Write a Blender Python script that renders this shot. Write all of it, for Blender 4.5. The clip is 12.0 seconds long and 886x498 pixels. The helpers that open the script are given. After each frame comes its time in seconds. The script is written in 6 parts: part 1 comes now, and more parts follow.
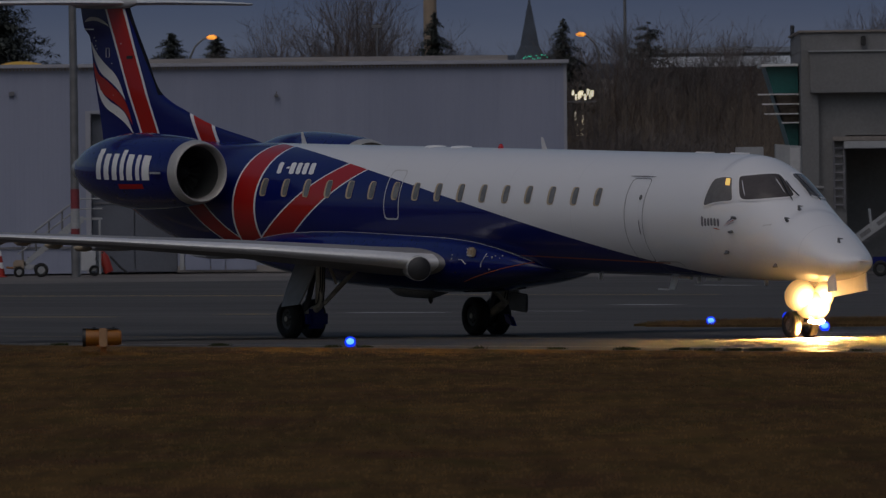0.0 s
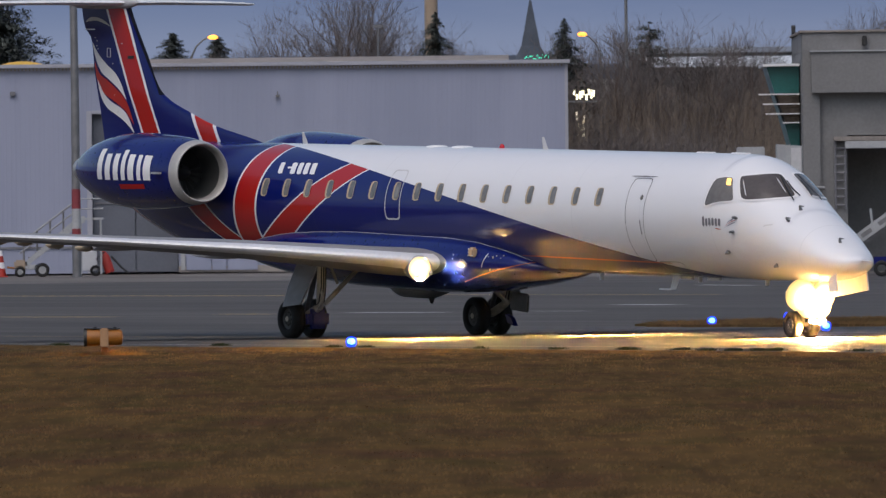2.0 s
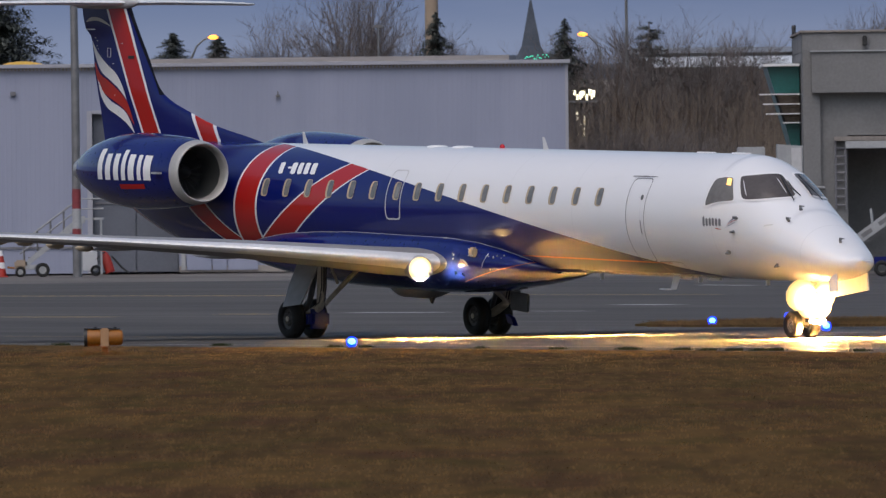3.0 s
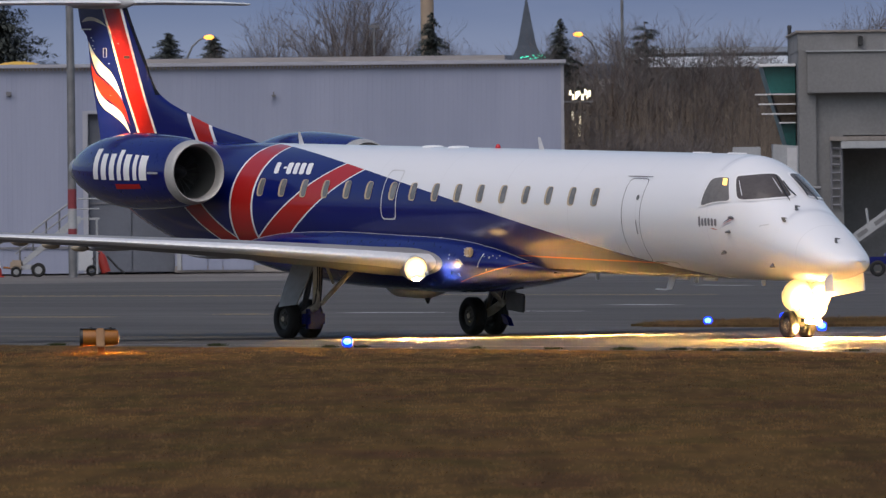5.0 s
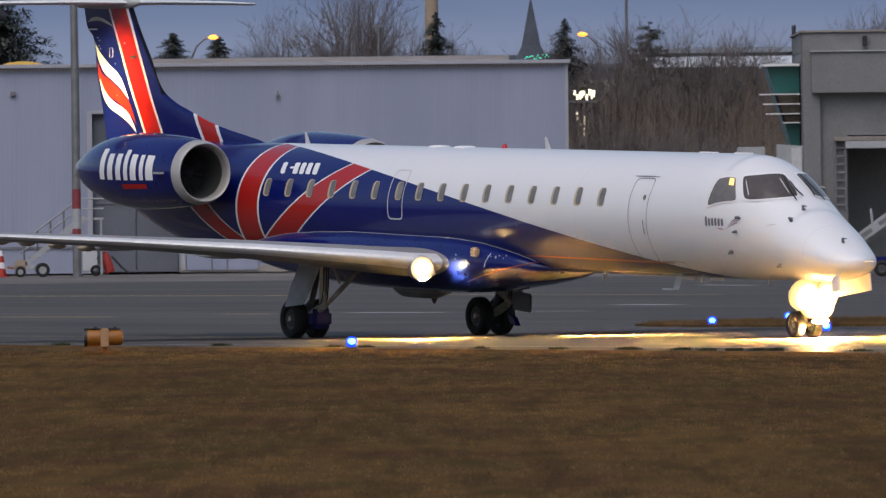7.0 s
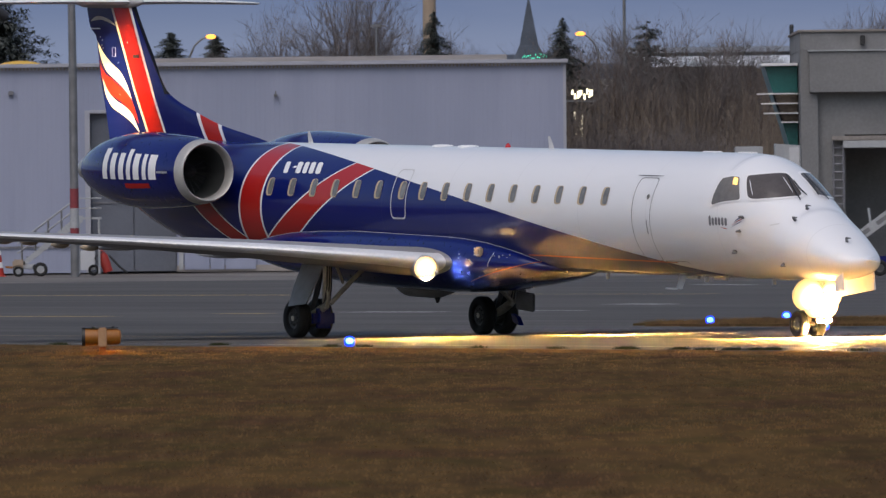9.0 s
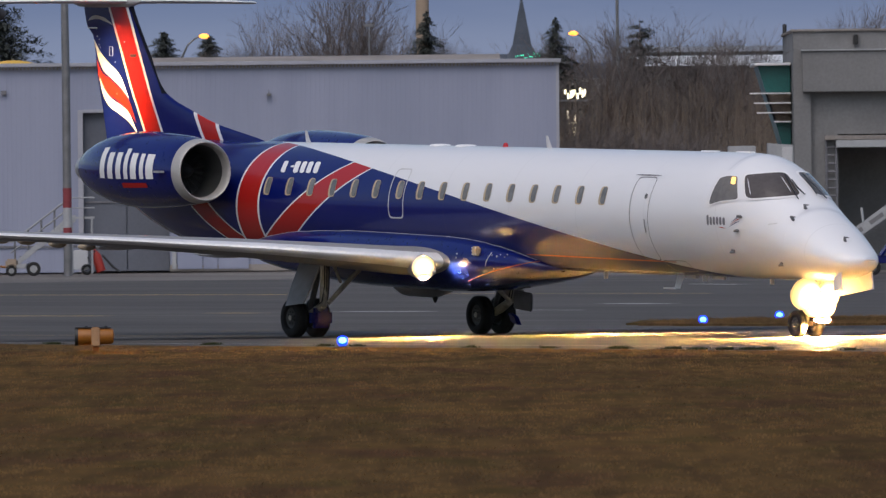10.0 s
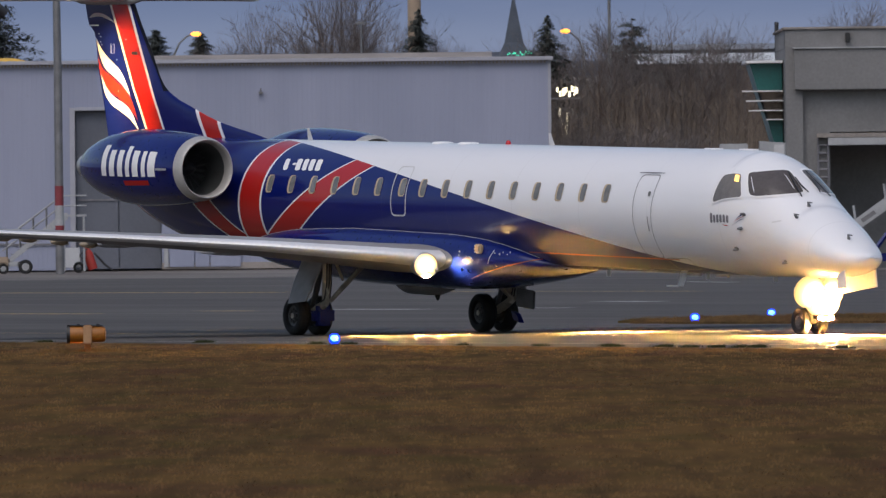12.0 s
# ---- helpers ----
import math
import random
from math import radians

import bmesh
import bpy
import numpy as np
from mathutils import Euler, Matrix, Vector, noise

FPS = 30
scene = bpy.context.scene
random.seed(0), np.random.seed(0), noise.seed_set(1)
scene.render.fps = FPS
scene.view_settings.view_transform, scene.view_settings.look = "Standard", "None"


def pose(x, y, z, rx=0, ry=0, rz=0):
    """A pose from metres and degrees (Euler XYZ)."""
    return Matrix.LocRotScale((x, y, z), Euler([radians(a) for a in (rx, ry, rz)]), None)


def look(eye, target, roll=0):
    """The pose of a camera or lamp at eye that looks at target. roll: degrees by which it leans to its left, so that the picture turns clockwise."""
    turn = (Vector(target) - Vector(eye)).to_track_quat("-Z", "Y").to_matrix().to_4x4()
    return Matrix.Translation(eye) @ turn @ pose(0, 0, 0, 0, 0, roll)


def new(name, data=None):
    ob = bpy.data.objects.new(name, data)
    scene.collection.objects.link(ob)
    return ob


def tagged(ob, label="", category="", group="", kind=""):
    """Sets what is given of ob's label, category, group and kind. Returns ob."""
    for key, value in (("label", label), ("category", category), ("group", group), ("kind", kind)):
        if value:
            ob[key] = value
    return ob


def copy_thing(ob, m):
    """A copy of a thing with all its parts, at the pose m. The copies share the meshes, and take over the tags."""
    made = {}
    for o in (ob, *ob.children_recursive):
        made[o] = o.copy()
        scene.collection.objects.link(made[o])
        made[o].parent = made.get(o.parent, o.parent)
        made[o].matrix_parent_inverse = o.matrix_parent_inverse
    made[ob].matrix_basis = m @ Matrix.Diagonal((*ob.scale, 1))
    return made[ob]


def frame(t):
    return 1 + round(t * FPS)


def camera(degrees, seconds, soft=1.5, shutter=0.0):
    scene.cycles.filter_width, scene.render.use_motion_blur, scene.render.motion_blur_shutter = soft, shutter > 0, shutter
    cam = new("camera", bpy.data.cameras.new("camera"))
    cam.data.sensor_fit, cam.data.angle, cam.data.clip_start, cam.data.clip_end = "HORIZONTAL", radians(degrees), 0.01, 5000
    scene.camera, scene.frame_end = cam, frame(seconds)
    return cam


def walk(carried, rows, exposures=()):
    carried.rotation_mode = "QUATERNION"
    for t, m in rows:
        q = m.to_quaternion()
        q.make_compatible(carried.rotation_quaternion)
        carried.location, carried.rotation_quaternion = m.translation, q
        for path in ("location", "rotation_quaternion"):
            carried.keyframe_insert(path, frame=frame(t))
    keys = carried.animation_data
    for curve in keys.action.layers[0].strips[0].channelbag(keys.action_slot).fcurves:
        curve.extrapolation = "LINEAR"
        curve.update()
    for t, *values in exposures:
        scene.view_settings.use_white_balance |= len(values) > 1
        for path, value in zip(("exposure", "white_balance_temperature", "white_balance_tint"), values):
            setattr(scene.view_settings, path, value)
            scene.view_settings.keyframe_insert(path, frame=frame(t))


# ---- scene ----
# ---------------------------------------------------------------- camera
LENS = 20813.0          # focal length in units of the picture's width / 1568
EYE = (0, 0, 2.109)


def aim(dx, dy):
    """The long lens on its tripod, panned so that the far view shifts by dx, dy."""
    return look(EYE, (-1000 * dx / LENS, 1000, 2.109 + 1000 * (dy - 41.61) / LENS), -0.682)


PAN = [(0, -1.8, 0), (0.2, 1.5, 0), (0.5, 3.3, 0), (1, 3.4, 0), (1.5, 0.2, 0), (2, 0.2, 0), (2.5, 0, 0), (3, 0.8, 0), (3.5, 0.2, 0),
       (4.5, -5.5, 0), (5, -6.8, 0), (5.5, -5.3, -1), (6, 1.3, 0), (6.5, 3, 0), (7, 0.8, 0), (8, -1.0, -0.4), (9, -3, -1), (9.5, -13.6, -1.2),
       (10, -15.4, -2), (10.5, -15.4, -2.6), (11, -14.6, -3.8), (11.5, -15.8, -4.6), (12, -29.6, -6)]
EXPOSURE, KELVIN, TINT = 0.68, 6500, 10
cam = camera(4.3145, 12.0, soft=1.35)
cam.data.dof.use_dof, cam.data.dof.focus_distance, cam.data.dof.aperture_fstop = True, 216.0, 15.0
walk(cam, [(t, aim(dx, dy)) for t, dx, dy in PAN],
     [(t, EXPOSURE + e, KELVIN, TINT) for t, e in ((0, -1.65), (0.1, -1.15), (0.2, -0.7), (0.3, -0.35), (0.4, -0.12), (0.5, 0), (12, 0))])

# ---------------------------------------------------------------- sky and light
SUN_HEIGHT, SUN_TURN = radians(55), radians(200)
world = bpy.data.worlds.new("dusk")
scene.world = world
world.use_nodes = True
wn = world.node_tree
sky = wn.nodes.new("ShaderNodeTexSky")
sky.sky_type, sky.sun_disc = "NISHITA", False
sky.sun_elevation, sky.sun_rotation = SUN_HEIGHT, SUN_TURN
sky.air_density, sky.dust_density, sky.ozone_density = 1.0, 3.0, 1.5
wn.links.new(sky.outputs["Color"], wn.nodes["Background"].inputs["Color"])
wn.nodes["Background"].inputs["Strength"].default_value = 0.07
sun = new("sun", bpy.data.lights.new("sun", "SUN"))
sun.data.energy, sun.data.angle, sun.data.color = 0.7, radians(70), (1.0, 0.93, 0.88)
sun.matrix_world = look((0, 0, 0), (-math.sin(SUN_TURN) * math.cos(SUN_HEIGHT), -math.cos(SUN_TURN) * math.cos(SUN_HEIGHT), -math.sin(SUN_HEIGHT)))
sun.location = (0, -50, 80)


# ---------------------------------------------------------------- materials
def link(nt, a, socket):
    if isinstance(a, (int, float)):
        socket.default_value = a
    elif isinstance(a, tuple):
        socket.default_value = (*a, 1.0)[:4] if socket.type == "RGBA" else a
    else:
        nt.links.new(a, socket)


def calc(nt, op, a, b=0.0, c=0.0):
    n = nt.nodes.new("ShaderNodeMath")
    n.operation = op
    for i, v in enumerate((a, b, c)):
        link(nt, v, n.inputs[i])
    return n.outputs[0]


def mix(nt, f, a, b):
    n = nt.nodes.new("ShaderNodeMix")
    n.data_type = "RGBA"
    link(nt, f, n.inputs[0])
    link(nt, a, n.inputs[6])
    link(nt, b, n.inputs[7])
    return n.outputs[2]


def coords(nt, which="Object"):
    return nt.nodes.new("ShaderNodeTexCoord").outputs[which]


def noise_of(nt, vector, scale, detail=4.0, rough=0.55, stretch=None):
    if stretch:
        m = nt.nodes.new("ShaderNodeMapping")
        m.inputs["Scale"].default_value = stretch
        nt.links.new(vector, m.inputs["Vector"])
        vector = m.outputs[0]
    n = nt.nodes.new("ShaderNodeTexNoise")
    n.inputs["Scale"].default_value, n.inputs["Detail"].default_value, n.inputs["Roughness"].default_value = scale, detail, rough
    nt.links.new(vector, n.inputs["Vector"])
    return n.outputs["Fac"]


def ramp(nt, f, lo, hi):
    n = nt.nodes.new("ShaderNodeMapRange")
    n.interpolation_type = "SMOOTHSTEP"
    link(nt, f, n.inputs[0])
    n.inputs[1].default_value, n.inputs[2].default_value = lo, hi
    return n.outputs[0]


def blank(name):
    m = bpy.data.materials.new(name)
    m.use_nodes = True
    return m, m.node_tree, m.node_tree.nodes["Principled BSDF"]


def bump(nt, bsdf, height, strength, distance):
    n = nt.nodes.new("ShaderNodeBump")
    n.inputs["Strength"].default_value, n.inputs["Distance"].default_value = strength, distance
    nt.links.new(height, n.inputs["Height"])
    nt.links.new(n.outputs[0], bsdf.inputs["Normal"])


def surface(name, colour, rough=0.5, metal=0.0, coarse=1.0, fine=20.0, vary=0.25, relief=0.004, dirt=None, stretch=None, coat=0.0):
    """A painted, cast or grown surface: colour that varies at two scales, and fine relief."""
    m, nt, b = blank(name)
    co = coords(nt)
    big, small = noise_of(nt, co, coarse, 3.0, 0.5, stretch), noise_of(nt, co, fine, 5.0, 0.6, stretch)
    f = calc(nt, "ADD", calc(nt, "MULTIPLY", big, 0.6), calc(nt, "MULTIPLY", small, 0.4))
    dark = tuple(c * (1 - vary) for c in colour)
    light = tuple(min(1, c * (1 + vary)) for c in colour)
    col = mix(nt, ramp(nt, f, 0.3, 0.7), dark, light)
    if dirt:
        col = mix(nt, calc(nt, "MULTIPLY", ramp(nt, big, 0.52, 0.75), 0.6), col, dirt)
    link(nt, col, b.inputs["Base Color"])
    link(nt, calc(nt, "ADD", calc(nt, "MULTIPLY", small, 0.2), rough - 0.1), b.inputs["Roughness"])
    b.inputs["Metallic"].default_value = metal
    if rough > 0.75:
        b.inputs["Specular IOR Level"].default_value = 0.05
    b.inputs["Coat Weight"].default_value = coat
    if coat:
        b.inputs["Specular IOR Level"].default_value = 0.08
    b.inputs["Coat Roughness"].default_value = 0.08
    if relief:
        bump(nt, b, small, 0.4, relief)
    return m


def glowing(name, colour, strength):
    m, nt, b = blank(name)
    b.inputs["Base Color"].default_value = (*colour, 1)
    b.inputs["Emission Color"].default_value = (*colour, 1)
    b.inputs["Emission Strength"].default_value = strength
    return m


def glare_glass(name, colour, radius, core, tight, veil):
    """A lamp's glass with its glare painted in: emission very bright in the middle, dim towards the rim."""
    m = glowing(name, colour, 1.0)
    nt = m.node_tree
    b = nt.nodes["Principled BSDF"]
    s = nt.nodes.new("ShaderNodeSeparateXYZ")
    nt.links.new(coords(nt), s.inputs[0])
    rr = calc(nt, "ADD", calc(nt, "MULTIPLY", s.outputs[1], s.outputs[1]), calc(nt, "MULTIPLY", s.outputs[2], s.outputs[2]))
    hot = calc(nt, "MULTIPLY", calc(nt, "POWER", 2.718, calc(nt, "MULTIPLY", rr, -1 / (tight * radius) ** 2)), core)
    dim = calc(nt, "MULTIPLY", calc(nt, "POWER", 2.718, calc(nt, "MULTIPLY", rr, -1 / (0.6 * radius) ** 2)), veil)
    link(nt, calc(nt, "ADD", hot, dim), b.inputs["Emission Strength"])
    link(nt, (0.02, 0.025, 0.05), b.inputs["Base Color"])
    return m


BLUE, WHITE, RED = (0.0024, 0.0082, 0.122), (0.76, 0.765, 0.80), (0.40, 0.014, 0.011)


def finish(nt, b, col, co, coat=0.85, gloss=0.08):
    """Aircraft gloss paint: clear coat, faint streaks of dirt and panel waviness."""
    s = nt.nodes.new("ShaderNodeSeparateXYZ")
    nt.links.new(co, s.inputs[0])
    seam = calc(nt, "LESS_THAN", calc(nt, "ABSOLUTE", calc(nt, "SUBTRACT", calc(nt, "FRACT", calc(nt, "MULTIPLY", s.outputs[0], 0.42)), 0.5)), 0.0035)
    col = mix(nt, calc(nt, "MULTIPLY", seam, 0.09), col, (0.10, 0.10, 0.11))
    streak = noise_of(nt, co, 1.2, 5.0, 0.6, (0.5, 3.0, 3.0))
    col = mix(nt, calc(nt, "MULTIPLY", ramp(nt, streak, 0.5, 0.8), 0.03), col, (0.25, 0.23, 0.20))
    link(nt, col, b.inputs["Base Color"])
    b.inputs["Roughness"].default_value = 0.38
    link(nt, gloss, b.inputs["Specular IOR Level"])
    link(nt, coat, b.inputs["Coat Weight"])
    b.inputs["Coat Roughness"].default_value = 0.13
    bump(nt, b, noise_of(nt, co, 1.5, 2.0), 0.15, 0.01)


def band(nt, x, centre, half, edge, base, soft=0.004):
    """Red band with white borders laid over base where |x - centre| is small."""
    d = calc(nt, "ABSOLUTE", calc(nt, "SUBTRACT", x, centre))
    outer = calc(nt, "LESS_THAN", d, half + edge)
    inner = calc(nt, "LESS_THAN", d, half)
    return mix(nt, inner, mix(nt, outer, base, WHITE), RED)


def hull_paint():
    m, nt, b = blank("hull_paint")
    co = coords(nt)
    s = nt.nodes.new("ShaderNodeSeparateXYZ")
    nt.links.new(co, s.inputs[0])
    u, v, w = s.outputs
    a = calc(nt, "MULTIPLY", calc(nt, "ARCTAN2", calc(nt, "SUBTRACT", w, 2.506), calc(nt, "ABSOLUTE", v)), 57.29578)
    # bands of the flag pattern round the rear body
    flag = band(nt, u, calc(nt, "MULTIPLY_ADD", a, -0.030, -5.87), 0.38, 0.07, BLUE)
    flag = band(nt, u, calc(nt, "MULTIPLY_ADD", a, 0.0395, -1.524), 0.52, 0.07, flag)
    flag = band(nt, u, calc(nt, "MULTIPLY_ADD", a, 0.0027, -3.816), 0.385, 0.067, flag)
    flag = band(nt, u, calc(nt, "MULTIPLY_ADD", a, -0.035, -10.3), 0.25, 0.07, flag)
    # sweeping boundary between the blue rear and the white front
    edge = calc(nt, "MULTIPLY_ADD", a, 3.583e-6, -1.283e-4)
    edge = calc(nt, "MULTIPLY_ADD", edge, a, -0.12642)
    edge = calc(nt, "MULTIPLY_ADD", edge, a, 5.30)
    front = calc(nt, "GREATER_THAN", u, calc(nt, "MINIMUM", edge, 13.9))
    col = mix(nt, front, flag, WHITE)
    # thin orange line along the lower flank
    line = calc(nt, "LESS_THAN", calc(nt, "ABSOLUTE", calc(nt, "SUBTRACT", a, calc(nt, "MULTIPLY_ADD", u, -0.55, -43.6))), 0.9)
    line = calc(nt, "MULTIPLY", line, calc(nt, "MULTIPLY", calc(nt, "GREATER_THAN", u, 6.0), calc(nt, "LESS_THAN", u, 11.2)))
    col = mix(nt, calc(nt, "MULTIPLY", line, 0.8), col, (0.42, 0.10, 0.02))
    finish(nt, b, col, co)
    return m


def fin_paint():
    m, nt, b = blank("fin_paint")
    co = coords(nt)
    s = nt.nodes.new("ShaderNodeSeparateXYZ")
    nt.links.new(co, s.inputs[0])
    u, v, w = s.outputs
    col = band(nt, u, calc(nt, "MULTIPLY_ADD", w, -0.56, -7.385), 0.312, 0.085, BLUE)
    col = band(nt, u, calc(nt, "MULTIPLY_ADD", w, -0.715, -4.51), 0.295, 0.115, col)
    # dark leading edge
    le = calc(nt, "GREATER_THAN", u, calc(nt, "MULTIPLY_ADD", w, -0.77, -5.655))
    le = calc(nt, "MULTIPLY", le, calc(nt, "GREATER_THAN", w, 4.54))
    col = mix(nt, le, col, (0.012, 0.014, 0.022))
    finish(nt, b, col, co, calc(nt, "MULTIPLY_ADD", le, -0.5, 0.5), calc(nt, "MULTIPLY_ADD", le, -0.08, 0.08))
    return m


def taxi_side(nt, co):
    """Metres to starboard of the taxiway's middle line."""
    s = nt.nodes.new("ShaderNodeSeparateXYZ")
    nt.links.new(co, s.inputs[0])
    return calc(nt, "ADD", calc(nt, "MULTIPLY", calc(nt, "ADD", s.outputs[0], 0.9287), -0.86), calc(nt, "MULTIPLY", calc(nt, "SUBTRACT", s.outputs[1], 224.607), -0.51))


def asphalt(name, tone, verge=False):
    """Worn paving with long streaks of tyre wear; verge: soil and dead grass washed over its edge."""
    m, nt, b = blank(name)
    co = coords(nt)
    turn = nt.nodes.new("ShaderNodeVectorRotate")
    turn.rotation_type = "Z_AXIS"
    turn.inputs["Angle"].default_value = radians(59.322)
    nt.links.new(co, turn.inputs["Vector"])
    way = turn.outputs[0]
    big = noise_of(nt, way, 0.12, 4.0, 0.6, (0.25, 1.6, 1.0))
    mid = noise_of(nt, way, 0.9, 5.0, 0.6, (0.06, 1.3, 1.0))
    fine = noise_of(nt, co, 40.0, 3.0, 0.6)
    f = calc(nt, "ADD", calc(nt, "MULTIPLY", big, 0.4), calc(nt, "ADD", calc(nt, "MULTIPLY", mid, 0.4), calc(nt, "MULTIPLY", fine, 0.2)))
    col = mix(nt, ramp(nt, f, 0.36, 0.64), tuple(c * 0.60 for c in tone), tuple(c * 1.30 for c in tone))
    patch = noise_of(nt, way, 1.1, 4.0, 0.65, (0.07, 1.0, 1.0))
    col = mix(nt, calc(nt, "MULTIPLY", ramp(nt, patch, 0.42, 0.66), 0.42), col, tuple(c * 0.5 for c in tone))
    col = mix(nt, calc(nt, "MULTIPLY", ramp(nt, patch, 0.38, 0.24), 0.6), col, tuple(c * 1.9 for c in tone))
    if verge:
        d = taxi_side(nt, co)
        soil = calc(nt, "MULTIPLY_ADD", noise_of(nt, co, 1.1, 5.0, 0.65), 3.4, d)
        col = mix(nt, calc(nt, "MULTIPLY", ramp(nt, soil, 11.2, 13.6), 0.85), col, (0.085, 0.066, 0.048))
    link(nt, col, b.inputs["Base Color"])
    link(nt, calc(nt, "MULTIPLY_ADD", mid, 0.3, 0.45), b.inputs["Roughness"])
    b.inputs["Specular IOR Level"].default_value = 0.04
    bump(nt, b, fine, 0.5, 0.006)
    return m


def dry_grass(name, lift=1.0, thin=False, verge=False):
    """Matted winter grass: olive-brown with russet, dark and straw-coloured patches."""
    m, nt, b = blank(name)
    co = coords(nt)
    patch, other = noise_of(nt, co, 0.6, 4.0, 0.55, (1.0, 0.24, 0.4)), noise_of(nt, co, 0.9, 4.0, 0.55, (1.0, 0.26, 0.5))
    wide, fine = noise_of(nt, co, 0.2, 3.0, 0.5, (1.0, 0.35, 1.0)), noise_of(nt, co, 8.0, 5.0, 0.7, (1.0, 0.05, 1.0))
    clump = noise_of(nt, co, 2.6, 4.0, 0.6, (1.0, 0.055, 1.0))
    tone = lambda r, g, k: (r * lift * 1.05, g * lift * 0.94, k * lift * 0.80)
    col = mix(nt, ramp(nt, fine, 0.3, 0.7), tone(0.064, 0.046, 0.027), tone(0.106, 0.075, 0.041))
    col = mix(nt, calc(nt, "MULTIPLY", ramp(nt, wide, 0.42, 0.62), 0.55), col, tone(0.132, 0.088, 0.043))
    col = mix(nt, calc(nt, "MULTIPLY", ramp(nt, patch, 0.48, 0.70), 0.65), col, tone(0.060, 0.034, 0.031))
    col = mix(nt, calc(nt, "MULTIPLY", ramp(nt, other, 0.50, 0.68), 0.65), col, tone(0.052, 0.047, 0.024))
    if verge:
        d = calc(nt, "SUBTRACT", taxi_side(nt, co), calc(nt, "MULTIPLY", fine, 9.0))
        col = mix(nt, calc(nt, "MULTIPLY", ramp(nt, d, 11.5, 7.0), 0.75), col, (0.098, 0.080, 0.066))
    col = mix(nt, calc(nt, "MULTIPLY", ramp(nt, clump, 0.46, 0.68), 0.6), col, tone(0.050, 0.036, 0.026))
    col = mix(nt, calc(nt, "MULTIPLY", ramp(nt, clump, 0.46, 0.30), 0.5), col, tone(0.118, 0.083, 0.048))
    link(nt, col, b.inputs["Base Color"])
    b.inputs["Roughness"].default_value = 0.95
    b.inputs["Specular IOR Level"].default_value = 0.0
    if thin:
        clear, both = nt.nodes.new("ShaderNodeBsdfTranslucent"), nt.nodes.new("ShaderNodeMixShader")
        link(nt, col, clear.inputs["Color"])
        both.inputs[0].default_value = 0.5
        nt.links.new(b.outputs[0], both.inputs[1])
        nt.links.new(clear.outputs[0], both.inputs[2])
        nt.links.new(both.outputs[0], nt.nodes["Material Output"].inputs["Surface"])
    return m


def cladding():
    m, nt, b = blank("ribbed_cladding")
    co = coords(nt)
    stain = noise_of(nt, co, 0.25, 4.0, 0.6, (2.0, 1.0, 0.25))
    grain = noise_of(nt, co, 6.0, 4.0)
    col = mix(nt, ramp(nt, stain, 0.35, 0.7), (0.252, 0.276, 0.378), (0.286, 0.308, 0.416))
    col = mix(nt, calc(nt, "MULTIPLY", ramp(nt, grain, 0.55, 0.8), 0.2), col, (0.22, 0.22, 0.23))
    link(nt, col, b.inputs["Base Color"])
    b.inputs["Roughness"].default_value = 0.55
    return m


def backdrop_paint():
    m, nt, b = blank("painted_dusk_haze")
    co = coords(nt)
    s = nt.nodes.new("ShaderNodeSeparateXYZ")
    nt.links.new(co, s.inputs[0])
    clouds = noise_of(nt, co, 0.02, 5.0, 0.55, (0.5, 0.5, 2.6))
    # haze and dusk glow put into the emission, paler lower down
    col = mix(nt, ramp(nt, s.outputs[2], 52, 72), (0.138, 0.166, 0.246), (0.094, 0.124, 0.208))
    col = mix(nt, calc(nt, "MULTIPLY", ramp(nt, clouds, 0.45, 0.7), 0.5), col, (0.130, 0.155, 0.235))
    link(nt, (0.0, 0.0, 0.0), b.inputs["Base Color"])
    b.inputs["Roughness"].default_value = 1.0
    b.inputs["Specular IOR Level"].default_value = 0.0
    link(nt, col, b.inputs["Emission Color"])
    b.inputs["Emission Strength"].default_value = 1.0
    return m


